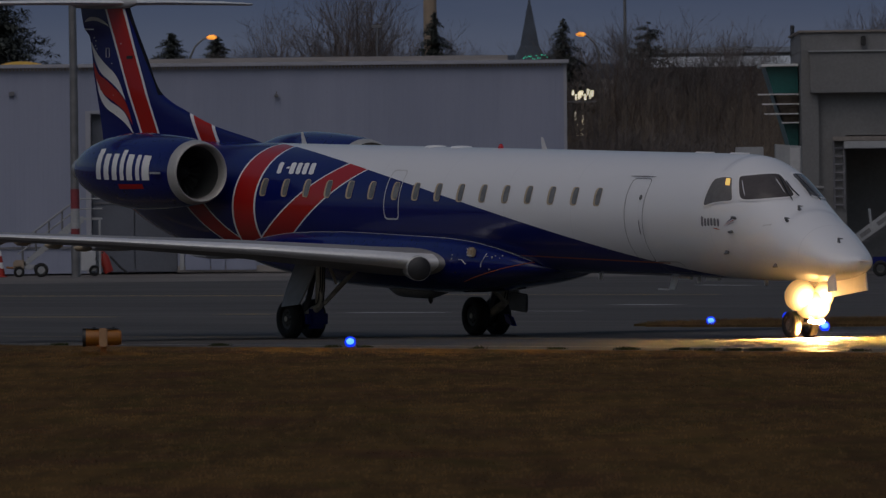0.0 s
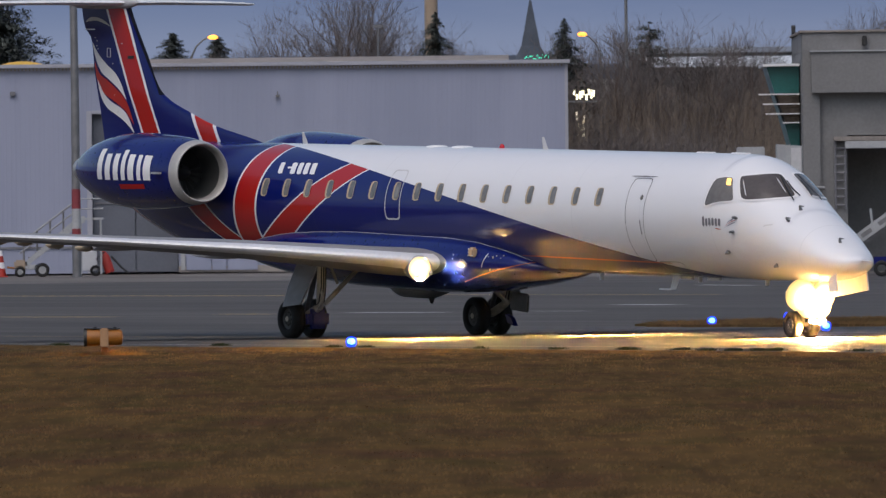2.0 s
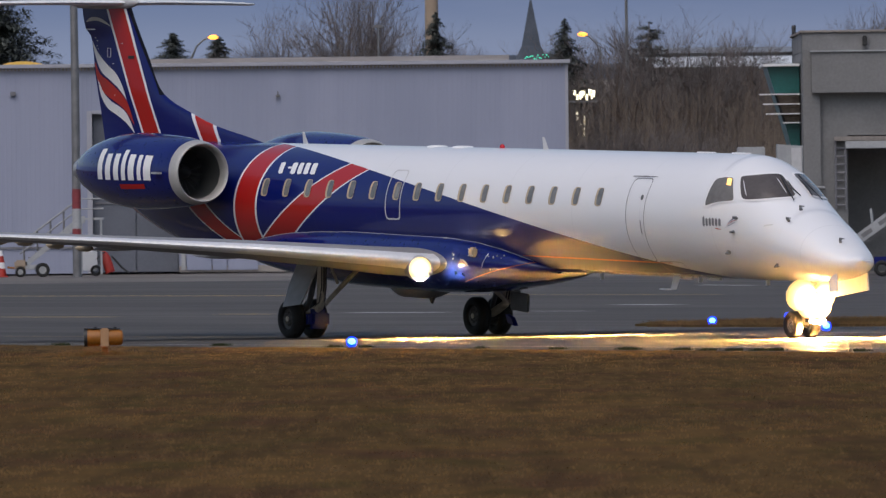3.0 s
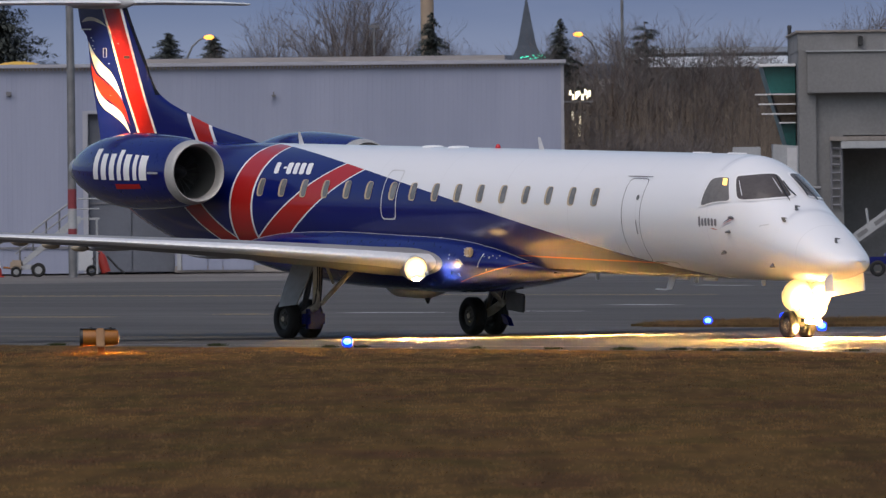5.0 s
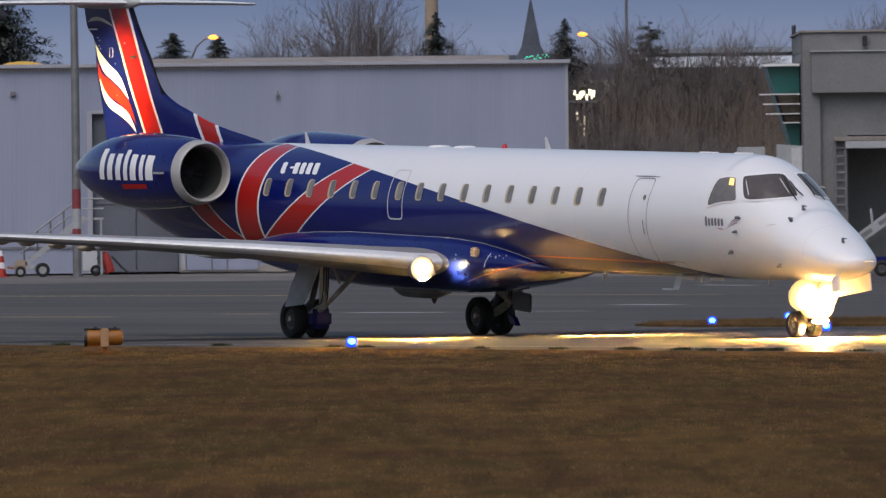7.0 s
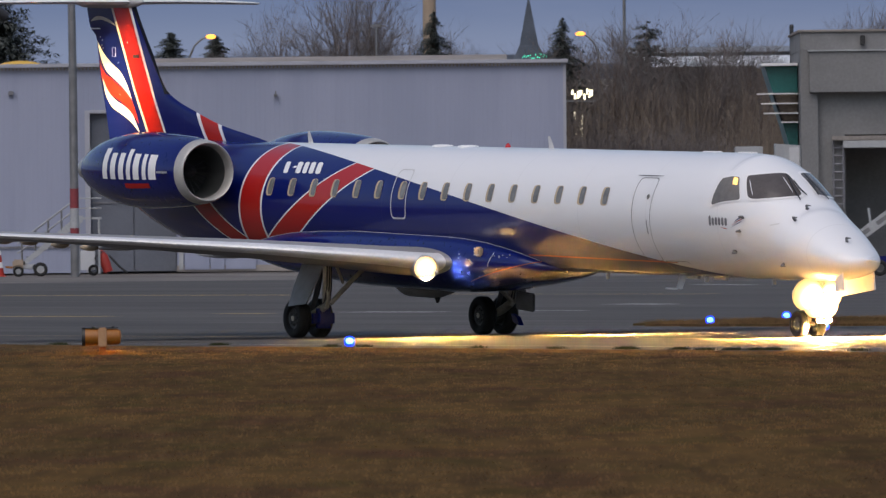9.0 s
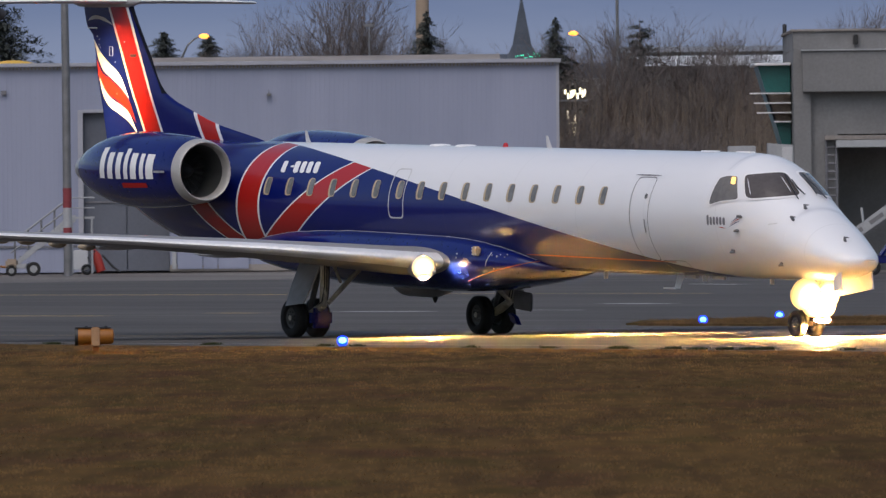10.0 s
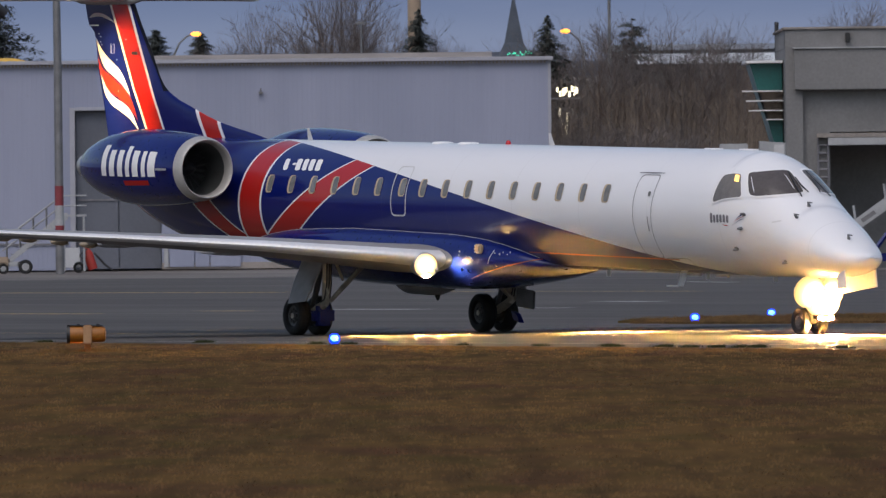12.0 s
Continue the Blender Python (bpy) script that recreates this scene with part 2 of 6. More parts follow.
HULL, FIN = hull_paint(), fin_paint()
MAT = {
    "blue": surface("gloss_blue_paint", BLUE, 0.3, 0, 0.8, 8, 0.15, 0.0, coat=0.9),
    "white": surface("white_paint", (0.76, 0.76, 0.78), 0.38, 0, 0.8, 12, 0.05, 0.0, coat=0.3),
    "red": surface("red_paint", RED, 0.35, 0, 0.8, 12, 0.1, 0.0, coat=0.4),
    "grey": surface("pale_grey_paint", (0.45, 0.45, 0.47), 0.42, 0, 1.0, 14, 0.12, 0.001, dirt=(0.2, 0.18, 0.16)),
    "wing_grey": surface("dull_wing_paint", (0.27, 0.265, 0.27), 0.45, 0, 0.8, 14, 0.14, 0.001, dirt=(0.15, 0.13, 0.11), stretch=(2.5, 0.6, 1.0)),
    "silver": surface("polished_metal", (0.74, 0.74, 0.76), 0.34, 0.25, 1.0, 14, 0.1, 0.001),
    "lip": surface("satin_metal", (0.50, 0.50, 0.50), 0.40, 0.6, 1.5, 20, 0.12, 0.001),
    "inner_duct": surface("inlet_liner", (0.10, 0.105, 0.105), 0.35, 0.4, 1.5, 20, 0.2, 0.0),
    "duct": surface("dark_duct", (0.045, 0.045, 0.05), 0.5, 0.3, 1.5, 20, 0.2, 0.0),
    "tyre": surface("tyre_rubber", (0.012, 0.012, 0.013), 0.75, 0, 3, 40, 0.3, 0.003),
    "hub": surface("wheel_hub", (0.10, 0.10, 0.10), 0.5, 0.4, 5, 30, 0.3, 0.002),
    "steel": surface("gear_metal", (0.50, 0.46, 0.40), 0.45, 0.0, 4, 30, 0.3, 0.002, dirt=(0.08, 0.06, 0.05)),
    # grey base colours stand for reflections in the cockpit glass
    "glass": surface("cockpit_glass", (0.080, 0.070, 0.068), 0.12, 0, 1, 10, 0.2, 0.0),
    "pale_glass": surface("pale_flight_deck_glass", (0.15, 0.14, 0.135), 0.10, 0, 1, 10, 0.2, 0.0),
    "inlet": surface("pale_inlet_ring", (0.43, 0.42, 0.41), 0.42, 0.25, 1.5, 20, 0.12, 0.001),
    # swirl's red shifted towards orange for the logo lamp's light
    "warmed_red": surface("lamp_warmed_red", (0.46, 0.018, 0.008), 0.4, 0, 1, 10, 0.1, 0.0),
    "flame": surface("orange_line_paint", (0.36, 0.085, 0.02), 0.4, 0, 1, 10, 0.1, 0.0),
    "pane": surface("cabin_pane", (0.18, 0.18, 0.18), 0.15, 0, 2, 10, 0.3, 0.0),
    # tan stands for warm light on window rims, track ends and fuel panel
    "warm_lit": surface("warm_lit_tan", (0.44, 0.345, 0.23), 0.5, 0, 3, 20, 0.2, 0.0),
    "line": surface("panel_gap", (0.16, 0.16, 0.18), 0.6, 0, 3, 20, 0.2, 0.0),
    "paleline": surface("pale_trim", (0.5, 0.5, 0.52), 0.5, 0, 3, 20, 0.1, 0.0),
    "black": surface("black_plastic", (0.02, 0.02, 0.022), 0.5, 0, 3, 20, 0.2, 0.0),
    "yellow": surface("yellow_paint", (0.29, 0.105, 0.012), 0.45, 0, 3, 25, 0.2, 0.001, dirt=(0.14, 0.06, 0.015)),
    "concrete": surface("weathered_concrete", (0.21, 0.21, 0.215), 0.85, 0, 0.35, 9, 0.15, 0.004, dirt=(0.13, 0.13, 0.13)),
    "roof": surface("dull_roofing", (0.27, 0.245, 0.23), 0.8, 0, 0.3, 6, 0.2, 0.004),
    "teal": surface("teal_panel", (0.012, 0.10, 0.095), 0.35, 0, 0.5, 8, 0.2, 0.0),
    "galv": surface("galvanised_steel", (0.20, 0.20, 0.21), 0.5, 0.5, 2, 25, 0.2, 0.001),
    "bark": surface("winter_bark", (0.13, 0.10, 0.085), 0.9, 0, 1.2, 20, 0.35, 0.006),
    "twig": surface("winter_twigs", (0.138, 0.122, 0.120), 0.95, 0, 0.4, 6, 0.35, 0.0),
    # needle colour lightened to stand for distance haze
    "needle": surface("hazed_conifer_needles", (0.085, 0.095, 0.090), 0.9, 0, 0.8, 8, 0.4, 0.0),
    "slate": surface("church_slate", (0.080, 0.094, 0.120), 0.8, 0, 0.4, 6, 0.2, 0.0),
    "strap": surface("tan_strap", (0.40, 0.23, 0.12), 0.6, 0, 3, 20, 0.15, 0.0),
    "fadedred": surface("faded_red_paint", (0.22, 0.035, 0.045), 0.6, 0, 2, 20, 0.2, 0.0),
    "beige": surface("beige_render", (0.34, 0.27, 0.21), 0.9, 0, 0.3, 6, 0.12, 0.0),
    "dome": surface("yellow_tarpaulin", (0.62, 0.38, 0.06), 0.7, 0, 0.5, 8, 0.15, 0.0),
    "orange": surface("safety_orange", (0.38, 0.030, 0.020), 0.5, 0, 2, 20, 0.15, 0.0),
    "asphalt": asphalt("taxiway_asphalt", (0.096, 0.088, 0.084), True),
    "apron": asphalt("apron_concrete", (0.175, 0.160, 0.148)),
    "linewhite": surface("worn_white_line", (0.42, 0.42, 0.40), 0.7, 0, 0.6, 8, 0.3, 0.0, dirt=(0.1, 0.1, 0.1)),
    "lineyellow": surface("worn_yellow_line", (0.42, 0.29, 0.08), 0.7, 0, 0.6, 8, 0.3, 0.0, dirt=(0.1, 0.09, 0.08)),
    "grass": dry_grass("dry_winter_grass", 0.95, verge=True),
    "blade": dry_grass("grass_blades", 2.3, True),
    "turf": dry_grass("island_turf", 1.25),
    "weed": surface("green_weeds", (0.032, 0.040, 0.016), 0.95, 0, 1, 10, 0.4, 0.0),
    "clad": cladding(),
    "eaves": surface("pale_eaves_sheet", (0.34, 0.345, 0.40), 0.55, 0, 0.5, 8, 0.08, 0.0),
    "gate": surface("gate_sheet", (0.105, 0.115, 0.145), 0.6, 0, 0.5, 8, 0.15, 0.0),
    "brush": surface("brown_brush", (0.165, 0.135, 0.112), 0.95, 0, 0.3, 5, 0.4, 0.0),
    # distance haze put into these two colours, paled towards blue
    "ridge": surface("hazed_far_woods", (0.115, 0.135, 0.185), 0.95, 0, 0.01, 0.2, 0.15, 0.0),
    "haze_wall": surface("hazed_blue_grey_sheet", (0.20, 0.22, 0.25), 0.8, 0, 0.2, 4, 0.12, 0.0),
    "dullwhite": surface("weathered_white", (0.34, 0.35, 0.37), 0.6, 0, 1.0, 12, 0.15, 0.0),
    "lamp": glare_glass("landing_lamp", (1.0, 0.60, 0.22), 0.21, 4.6, 0.98, 0.1),
    "spill": glowing("added_spill_light", (1.0, 0.66, 0.28), 10000.0),
    "lamp_beam": glowing("landing_beam_emitter", (1.0, 0.53, 0.15), 120000.0),
    "nose_beam": glowing("taxi_beam_emitter", (1.0, 0.52, 0.13), 1000000.0),
    "nose_lamp": glare_glass("taxi_lamp", (1.0, 0.54, 0.17), 0.29, 36.0, 0.52, 0.9),
    "logo_lamp": glowing("logo_lamp", (1.0, 0.60, 0.20), 8000.0),
    "guard_lamp": glowing("guard_lamp", (1.0, 0.30, 0.03), 4000.0),
    "blue_lamp": glowing("blue_lens_halo", (0.0, 0.03, 1.0), 1.8),
    "blue_core": glowing("blue_lamp_core", (0.11, 0.36, 1.0), 3.2),
    "sodium": glowing("sodium_lamp", (1.0, 0.36, 0.05), 1.9),
    "lit_window": glowing("lit_window", (1.0, 0.92, 0.66), 1.5),
    "dim_window": glowing("dim_window", (0.95, 0.86, 0.62), 0.5),
    "green_lamp": glowing("green_lamp", (0.05, 0.75, 0.45), 1.6),
    "beacon": surface("beacon_red", (0.45, 0.01, 0.02), 0.2, 0, 3, 20, 0.1, 0.0),
    "cabin": glowing("cabin_lamp", (1.0, 0.62, 0.16), 1.0),
    "haze": backdrop_paint(),
}


# ---------------------------------------------------------------- building blocks
def part(name, bm, material, parent=None, label="", smooth=40):
    me = bpy.data.meshes.new(name)
    bmesh.ops.recalc_face_normals(bm, faces=bm.faces)
    bm.to_mesh(me)
    bm.free()
    me.materials.append(MAT.get(material) if isinstance(material, str) else material)
    if smooth:
        me.shade_smooth()
        me.set_sharp_from_angle(angle=radians(smooth))
    ob = new(name, me)
    ob.parent = parent
    if label:
        ob["label"] = label
    return ob


def thing(name, label, category, group="", kind="", m=None):
    ob = new(name)
    ob.empty_display_size = 0.3
    if m is not None:
        ob.matrix_basis = m
    return tagged(ob, label, category, group, kind)


def loft(sections, cap=True, closed=True, bm=None):
    bm = bm or bmesh.new()
    rows = [[bm.verts.new(p) for p in s] for s in sections]
    n = len(rows[0])
    for a, b in zip(rows, rows[1:]):
        for i in range(n if closed else n - 1):
            j = (i + 1) % n
            bm.faces.new((a[i], a[j], b[j], b[i]))
    if cap:
        bm.faces.new(rows[0])
        bm.faces.new(rows[-1])
    return bm


def box(bm, x0, x1, y0, y1, z0, z1, bevel=0.0, m=None):
    vs = [bm.verts.new((x, y, z)) for x in (x0, x1) for y in (y0, y1) for z in (z0, z1)]
    fs = [bm.faces.new([vs[i] for i in q]) for q in ((0, 1, 3, 2), (4, 6, 7, 5), (0, 4, 5, 1), (2, 3, 7, 6), (0, 2, 6, 4), (1, 5, 7, 3))]
    if bevel:
        r = bmesh.ops.bevel(bm, geom=list({e for f in fs for e in f.edges}), offset=bevel, segments=2, affect="EDGES")
        vs = list({v for f in r["faces"] for v in f.verts} | {v for v in vs if v.is_valid})
    if m is not None:
        bmesh.ops.transform(bm, matrix=m, verts=vs)
    return bm


def boxed(*a, **k):
    return box(bmesh.new(), *a, **k)


def tube(bm, points, radii, n=10, cap=True):
    """A round bar along the points, with one radius a point."""
    pts = [Vector(p) for p in points]
    radii = [radii] * len(pts) if isinstance(radii, (int, float)) else radii
    rows = []
    for i, p in enumerate(pts):
        d = (pts[min(i + 1, len(pts) - 1)] - pts[max(i - 1, 0)]).normalized()
        x = d.orthogonal().normalized() if i == 0 else (rows_x - d * rows_x.dot(d)).normalized()
        rows_x = x
        y = d.cross(x)
        rows.append([p + radii[i] * (math.cos(k * math.tau / n) * x + math.sin(k * math.tau / n) * y) for k in range(n)])
    return loft(rows, cap, True, bm)


def bar(points, radii, n=10):
    return tube(bmesh.new(), points, radii, n)


def revolve(profile, axis="x", n=40, m=None, cap=False):
    """A turned body: profile of (along, radius)."""
    rows = []
    for a, r in profile:
        ring = []
        for k in range(n):
            c, s = r * math.cos(k * math.tau / n), r * math.sin(k * math.tau / n)
            ring.append(Vector((a, c, s) if axis == "x" else (c, a, s) if axis == "y" else (c, s, a)))
        rows.append(ring)
    bm = loft(rows, cap)
    if m is not None:
        bm.transform(m)
    return bm


def pchip(xs, ys):
    """Monotone cubic through the points xs, ys."""
    xs, ys = np.array(xs, float), np.array(ys, float)
    h, d = np.diff(xs), np.diff(ys) / np.diff(xs)
    m = np.zeros(len(xs))
    for i in range(1, len(xs) - 1):
        if d[i - 1] * d[i] > 0:
            w1, w2 = 2 * h[i] + h[i - 1], h[i] + 2 * h[i - 1]
            m[i] = (w1 + w2) / (w1 / d[i - 1] + w2 / d[i])
    m[0], m[-1] = d[0], d[-1]

    def f(x):
        x = min(max(x, xs[0]), xs[-1])
        i = min(int(np.searchsorted(xs, x, side="right")) - 1, len(xs) - 2)
        t = (x - xs[i]) / h[i]
        return float(ys[i] * (1 + 2 * t) * (1 - t) ** 2 + m[i] * h[i] * t * (1 - t) ** 2
                     + ys[i + 1] * t * t * (3 - 2 * t) + m[i + 1] * h[i] * t * t * (t - 1))
    return f


# body of the airliner: station, belly height, roof height, half width
BODY = [(-11.3, 2.75, 3.25, 0.10), (-10.6, 2.50, 3.50, 0.36), (-9.9, 2.24, 3.60, 0.56), (-9.0, 1.95, 3.64, 0.76),
        (-8.0, 1.70, 3.646, 0.93), (-6.8, 1.49, 3.646, 1.06), (-5.6, 1.39, 3.646, 1.12), (-4.4, 1.366, 3.646, 1.14),
        (12.3, 1.366, 3.646, 1.14), (13.02, 1.366, 3.623, 1.10), (13.57, 1.366, 3.476, 1.025), (14.03, 1.366, 3.25, 0.935), (14.48, 1.367, 2.955, 0.865),
        (14.94, 1.37, 2.67, 0.80), (15.4, 1.385, 2.44, 0.71), (15.8, 1.42, 2.21, 0.595), (16.12, 1.48, 2.02, 0.47), (16.32, 1.55, 1.895, 0.31),
        (16.42, 1.64, 1.84, 0.16), (16.46, 1.765, 1.79, 0.015)]
_u, _b, _t, _w = zip(*BODY)
belly, roof, girth = pchip(_u, _b), pchip(_u, _t), pchip(_u, _w)


def hull(u, a, off=0.0):
    """A point of the body at station u and angle a in degrees (0 starboard side, 90 roof), off metres proud of it."""
    b, t, w = belly(u), roof(u), girth(u)
    c, r = (b + t) / 2, (t - b) / 2
    ca, sa = math.cos(radians(a)), math.sin(radians(a))
    n = math.hypot(ca / w, sa / r)
    return Vector((u, -(w * ca + off * ca / w / n), c + r * sa + off * sa / r / n))


def squircle(s, p):
    return max(0.0, 1 - abs(s) ** p) ** (1 / p)


def quad_point(q, x, y):
    """q: lower rear, lower front, upper front, upper rear as (station, angle); x, y in -1..1."""
    s, t = (x + 1) / 2, (y + 1) / 2
    if len(q) == 6:   # with a middle point on the lower and the upper edge
        f = ((2 * s - 1) * (s - 1), 4 * s * (1 - s), s * (2 * s - 1))
        return tuple(sum(f[k] * ((1 - t) * q[k][i] + t * q[5 - k][i]) for k in range(3)) for i in (0, 1))
    return tuple((1 - t) * ((1 - s) * q[0][i] + s * q[1][i]) + t * ((1 - s) * q[3][i] + s * q[2][i]) for i in (0, 1))


def hull_patch(q, off, p=5, nx=6, ny=10, side=1):
    """A sheet with rounded corners that lies on the body, off metres proud of it."""
    bm = bmesh.new()
    ys = [math.sin(radians(-90 + 180 * j / ny)) for j in range(ny + 1)]
    grid = [[hull(*quad_point(q, (2 * i / nx - 1) * max(squircle(y, p), 0.02), y), off) for i in range(nx + 1)] for y in ys]
    rows = [[bm.verts.new((v.x, v.y * side, v.z)) for v in r] for r in grid]
    for a, b in zip(rows, rows[1:]):
        for i in range(nx):
            bm.faces.new((a[i], a[i + 1], b[i + 1], b[i]))
    return bm


def hull_ring(q, off, wide_u, wide_a, p=6, n=64, side=1):
    """A thin outline that lies on the body."""
    bm = bmesh.new()
    du, da = max(abs(q[len(q) // 2 - 1][0] - q[0][0]), 0.01), max(abs(q[-1][1] - q[0][1]), 0.01)
    rows = []
    for k in range(n):
        f, g = divmod(4 * k / n, 1)
        x, y = ((2 * g - 1, -1), (1, 2 * g - 1), (1 - 2 * g, 1), (-1, 1 - 2 * g))[int(f)]
        r = (abs(x) ** p + abs(y) ** p) ** (-1 / p)
        x, y = x * r, y * r
        rows.append([hull(*quad_point(q, x * f, y * g), off) for f, g in ((1, 1), (1 - 2 * wide_u / du, 1 - 2 * wide_a / da))])
    vs = [[bm.verts.new((v.x, v.y * side, v.z)) for v in r] for r in rows]
    for k in range(n):
        a, b = vs[k], vs[(k + 1) % n]
        bm.faces.new((a[0], a[1], b[1], b[0]))
    return bm


def rect(u0, u1, a0, a1, lean=0.0):
    return [(u0, a0), (u1, a0), (u1 + lean, a1), (u0 + lean, a1)]


def foil(le, te, thick, z, n=14):
    """Wing section in the plane z across: list of (chordwise, height) from nose to tail, both faces."""
    pts = []
    for k in range(2 * n):
        t = math.pi * k / n
        x = (1 + math.cos(t)) / 2
        y = 2.6 * thick * (0.2969 * math.sqrt(x) - 0.126 * x - 0.3516 * x ** 2 + 0.2843 * x ** 3 - 0.1036 * x ** 4) * (1 if k < n else -1)
        pts.append((le + (te - le) * x, z + y * 1.9))
    return pts


def wing(side):
    """Half wing: from the root to the tip, with its leading edge strip left to its own mesh."""
    bm = bmesh.new()
    rows = []
    for v, le, te, z, th in ((0.6, 4.30, -0.9, 1.46, 0.58), (1.5, 4.02, -0.95, 1.51, 0.54), (1.9, 3.93, -0.97, 1.54, 0.51), (2.5, 3.78, -1.0, 1.60, 0.46), (4.5, 2.78, -1.35, 1.765, 0.34), (7.0, 1.62, -1.8, 1.92, 0.22),
                             (9.0, 0.72, -1.95, 2.02, 0.16), (9.85, 0.30, -1.98, 2.06, 0.09), (10.0, 0.05, -1.9, 2.07, 0.02)):
        rows.append([Vector((x, -side * v, y)) for x, y in foil(le, te, th, z, 28)])
    return loft(rows, True, True, bm)


def wing_edge(side):
    """Polished sheath round the leading edge, 6 mm proud of the wing."""
    rows = []
    for v, le, te, z, th in ((1.42, 4.05, -0.95, 1.505, 0.546), (1.9, 3.93, -0.97, 1.54, 0.51), (2.5, 3.78, -1.0, 1.60, 0.46), (4.5, 2.78, -1.35, 1.765, 0.34), (7.0, 1.62, -1.8, 1.92, 0.22),
                             (9.0, 0.72, -1.95, 2.02, 0.16), (9.8, 0.32, -1.98, 2.057, 0.10)):
        s = [(x, y) for x, y in foil(le + 0.008, te, th * 1.05, z, 28) if x > le - 0.30]
        rows.append([Vector((x, -side * v, y)) for x, y in s])
    n = min(len(r) for r in rows)
    rows = [r[(len(r) - n) // 2:(len(r) - n) // 2 + n] for r in rows]
    return loft(rows, False, False)


def stabilizer(side):
    rows = []
    for v, le, te, z, th in ((0.0, -10.35, -12.55, 6.36, 0.13), (1.2, -10.85, -12.65, 6.365, 0.11), (2.9, -11.5, -12.8, 6.345, 0.085), (3.68, -11.85, -12.88, 6.325, 0.06), (3.76, -12.05, -12.85, 6.32, 0.015)):
        rows.append([Vector((x, -side * v, y)) for x, y in foil(le, te, th, z)])
    return loft(rows)


FIN_LE = pchip([3.45, 3.67, 3.96, 4.25, 4.41, 4.63, 5.3, 5.97, 6.4], [-4.2, -5.21, -6.99, -8.12, -8.68, -9.14, -9.66, -10.17, -10.45])
FIN_TE = pchip([3.45, 3.94, 4.95, 5.72, 5.82, 6.08, 6.4], [-11.40, -11.52, -11.83, -12.02, -12.20, -12.32, -12.40])


def fin():
    rows = []
    for k in range(36):
        w = 3.45 + (6.36 - 3.45) * k / 35
        le, te = FIN_LE(w), FIN_TE(w)
        th = min(0.13, 0.055 + 0.075 * max(0, min(1, (w - 3.6) / 1.0)))
        rows.append([Vector((x, y, w)) for x, y in foil(le, te, th, 0.0, 18)])
    return loft(rows)


def fin_sheet(outline, parent, material, name):
    """A painted emblem piece 4 mm proud of both faces of the fin."""
    bm = bmesh.new()
    h = len(outline) // 2 + 1
    upper, lower = outline[:h], [outline[0]] + outline[:h - 2:-1]
    for side in (1, -1):
        rows = []
        for k in range(25):
            row = []
            for line in (upper, lower):
                f = k / 24 * (len(line) - 1)
                i = min(int(f), len(line) - 2)
                p0, p1, p2, p3 = (Vector(line[max(0, min(len(line) - 1, i + d))]) for d in (-1, 0, 1, 2))
                t = f - i
                row.append(0.5 * ((2 * p1) + (p2 - p0) * t + (2 * p0 - 5 * p1 + 4 * p2 - p3) * t * t + (3 * p1 - p0 - 3 * p2 + p3) * t ** 3))
            mid = (row[0] + row[1]) / 2
            rows.append([bm.verts.new((p.x, -side * (fin_half(p.x, p.y) + 0.006), p.y)) for p in (row[0], mid, row[1])])
        for a, b in zip(rows, rows[1:]):
            for i in (0, 1):
                if len({a[i], a[i + 1], b[i + 1], b[i]}) == 4:
                    bm.faces.new((a[i], a[i + 1], b[i + 1], b[i]))
    return part(name, bm, material, parent)


def fin_half(u, w):
    le, te = FIN_LE(w), FIN_TE(w)
    x = min(1, max(0, (u - le) / (te - le)))
    th = min(0.13, 0.055 + 0.075 * max(0, min(1, (w - 3.6) / 1.0)))
    return 2.6 * th * (0.2969 * math.sqrt(x) - 0.126 * x - 0.3516 * x ** 2 + 0.2843 * x ** 3 - 0.1036 * x ** 4) * 1.9


NACELLE = [(-4.17, 0.575), (-4.35, 0.622), (-4.8, 0.68), (-5.4, 0.72), (-6.2, 0.75), (-6.8, 0.735), (-7.4, 0.67), (-7.95, 0.56), (-8.4, 0.42), (-8.7, 0.28), (-8.8, 0.22)]
nacelle_r = pchip([a for a, r in NACELLE[::-1]], [r for a, r in NACELLE[::-1]])


def nacelle_point(u, a, side, off=0.0):
    r = nacelle_r(u) + off
    return Vector((u, -side * (1.90 + r * math.cos(radians(a))), 3.09 + r * math.sin(radians(a))))


def nacelle_patch(u0, u1, a0, a1, side, lean=0.0, off=0.006, n=4):
    bm = bmesh.new()
    rows = [[bm.verts.new(nacelle_point(u0 + (u1 - u0) * i / n + lean * j / n, a0 + (a1 - a0) * j / n, side, off)) for i in range(n + 1)] for j in range(n + 1)]
    for a, b in zip(rows, rows[1:]):
        for i in range(n):
            bm.faces.new((a[i], a[i + 1], b[i + 1], b[i]))
    return bm


# rolling distance of the airliner along its heading, in metres, at each second
ROLL_OUT = [(0, 0), (5.4, 0), (6, 0.025), (6.5, 0.05), (7, 0.085), (7.5, 0.13), (8, 0.18), (8.5, 0.23), (9, 0.285), (9.5, 0.365), (10, 0.455), (10.5, 0.54), (11, 0.63), (11.5, 0.73), (12, 0.845)]
HEADING = radians(59.322)
MOVERS = []


def airliner_pose(s):
    return pose(-0.9287 + s * math.cos(HEADING), 224.607 - s * math.sin(HEADING), 0, 0, 1.3523, -59.322)


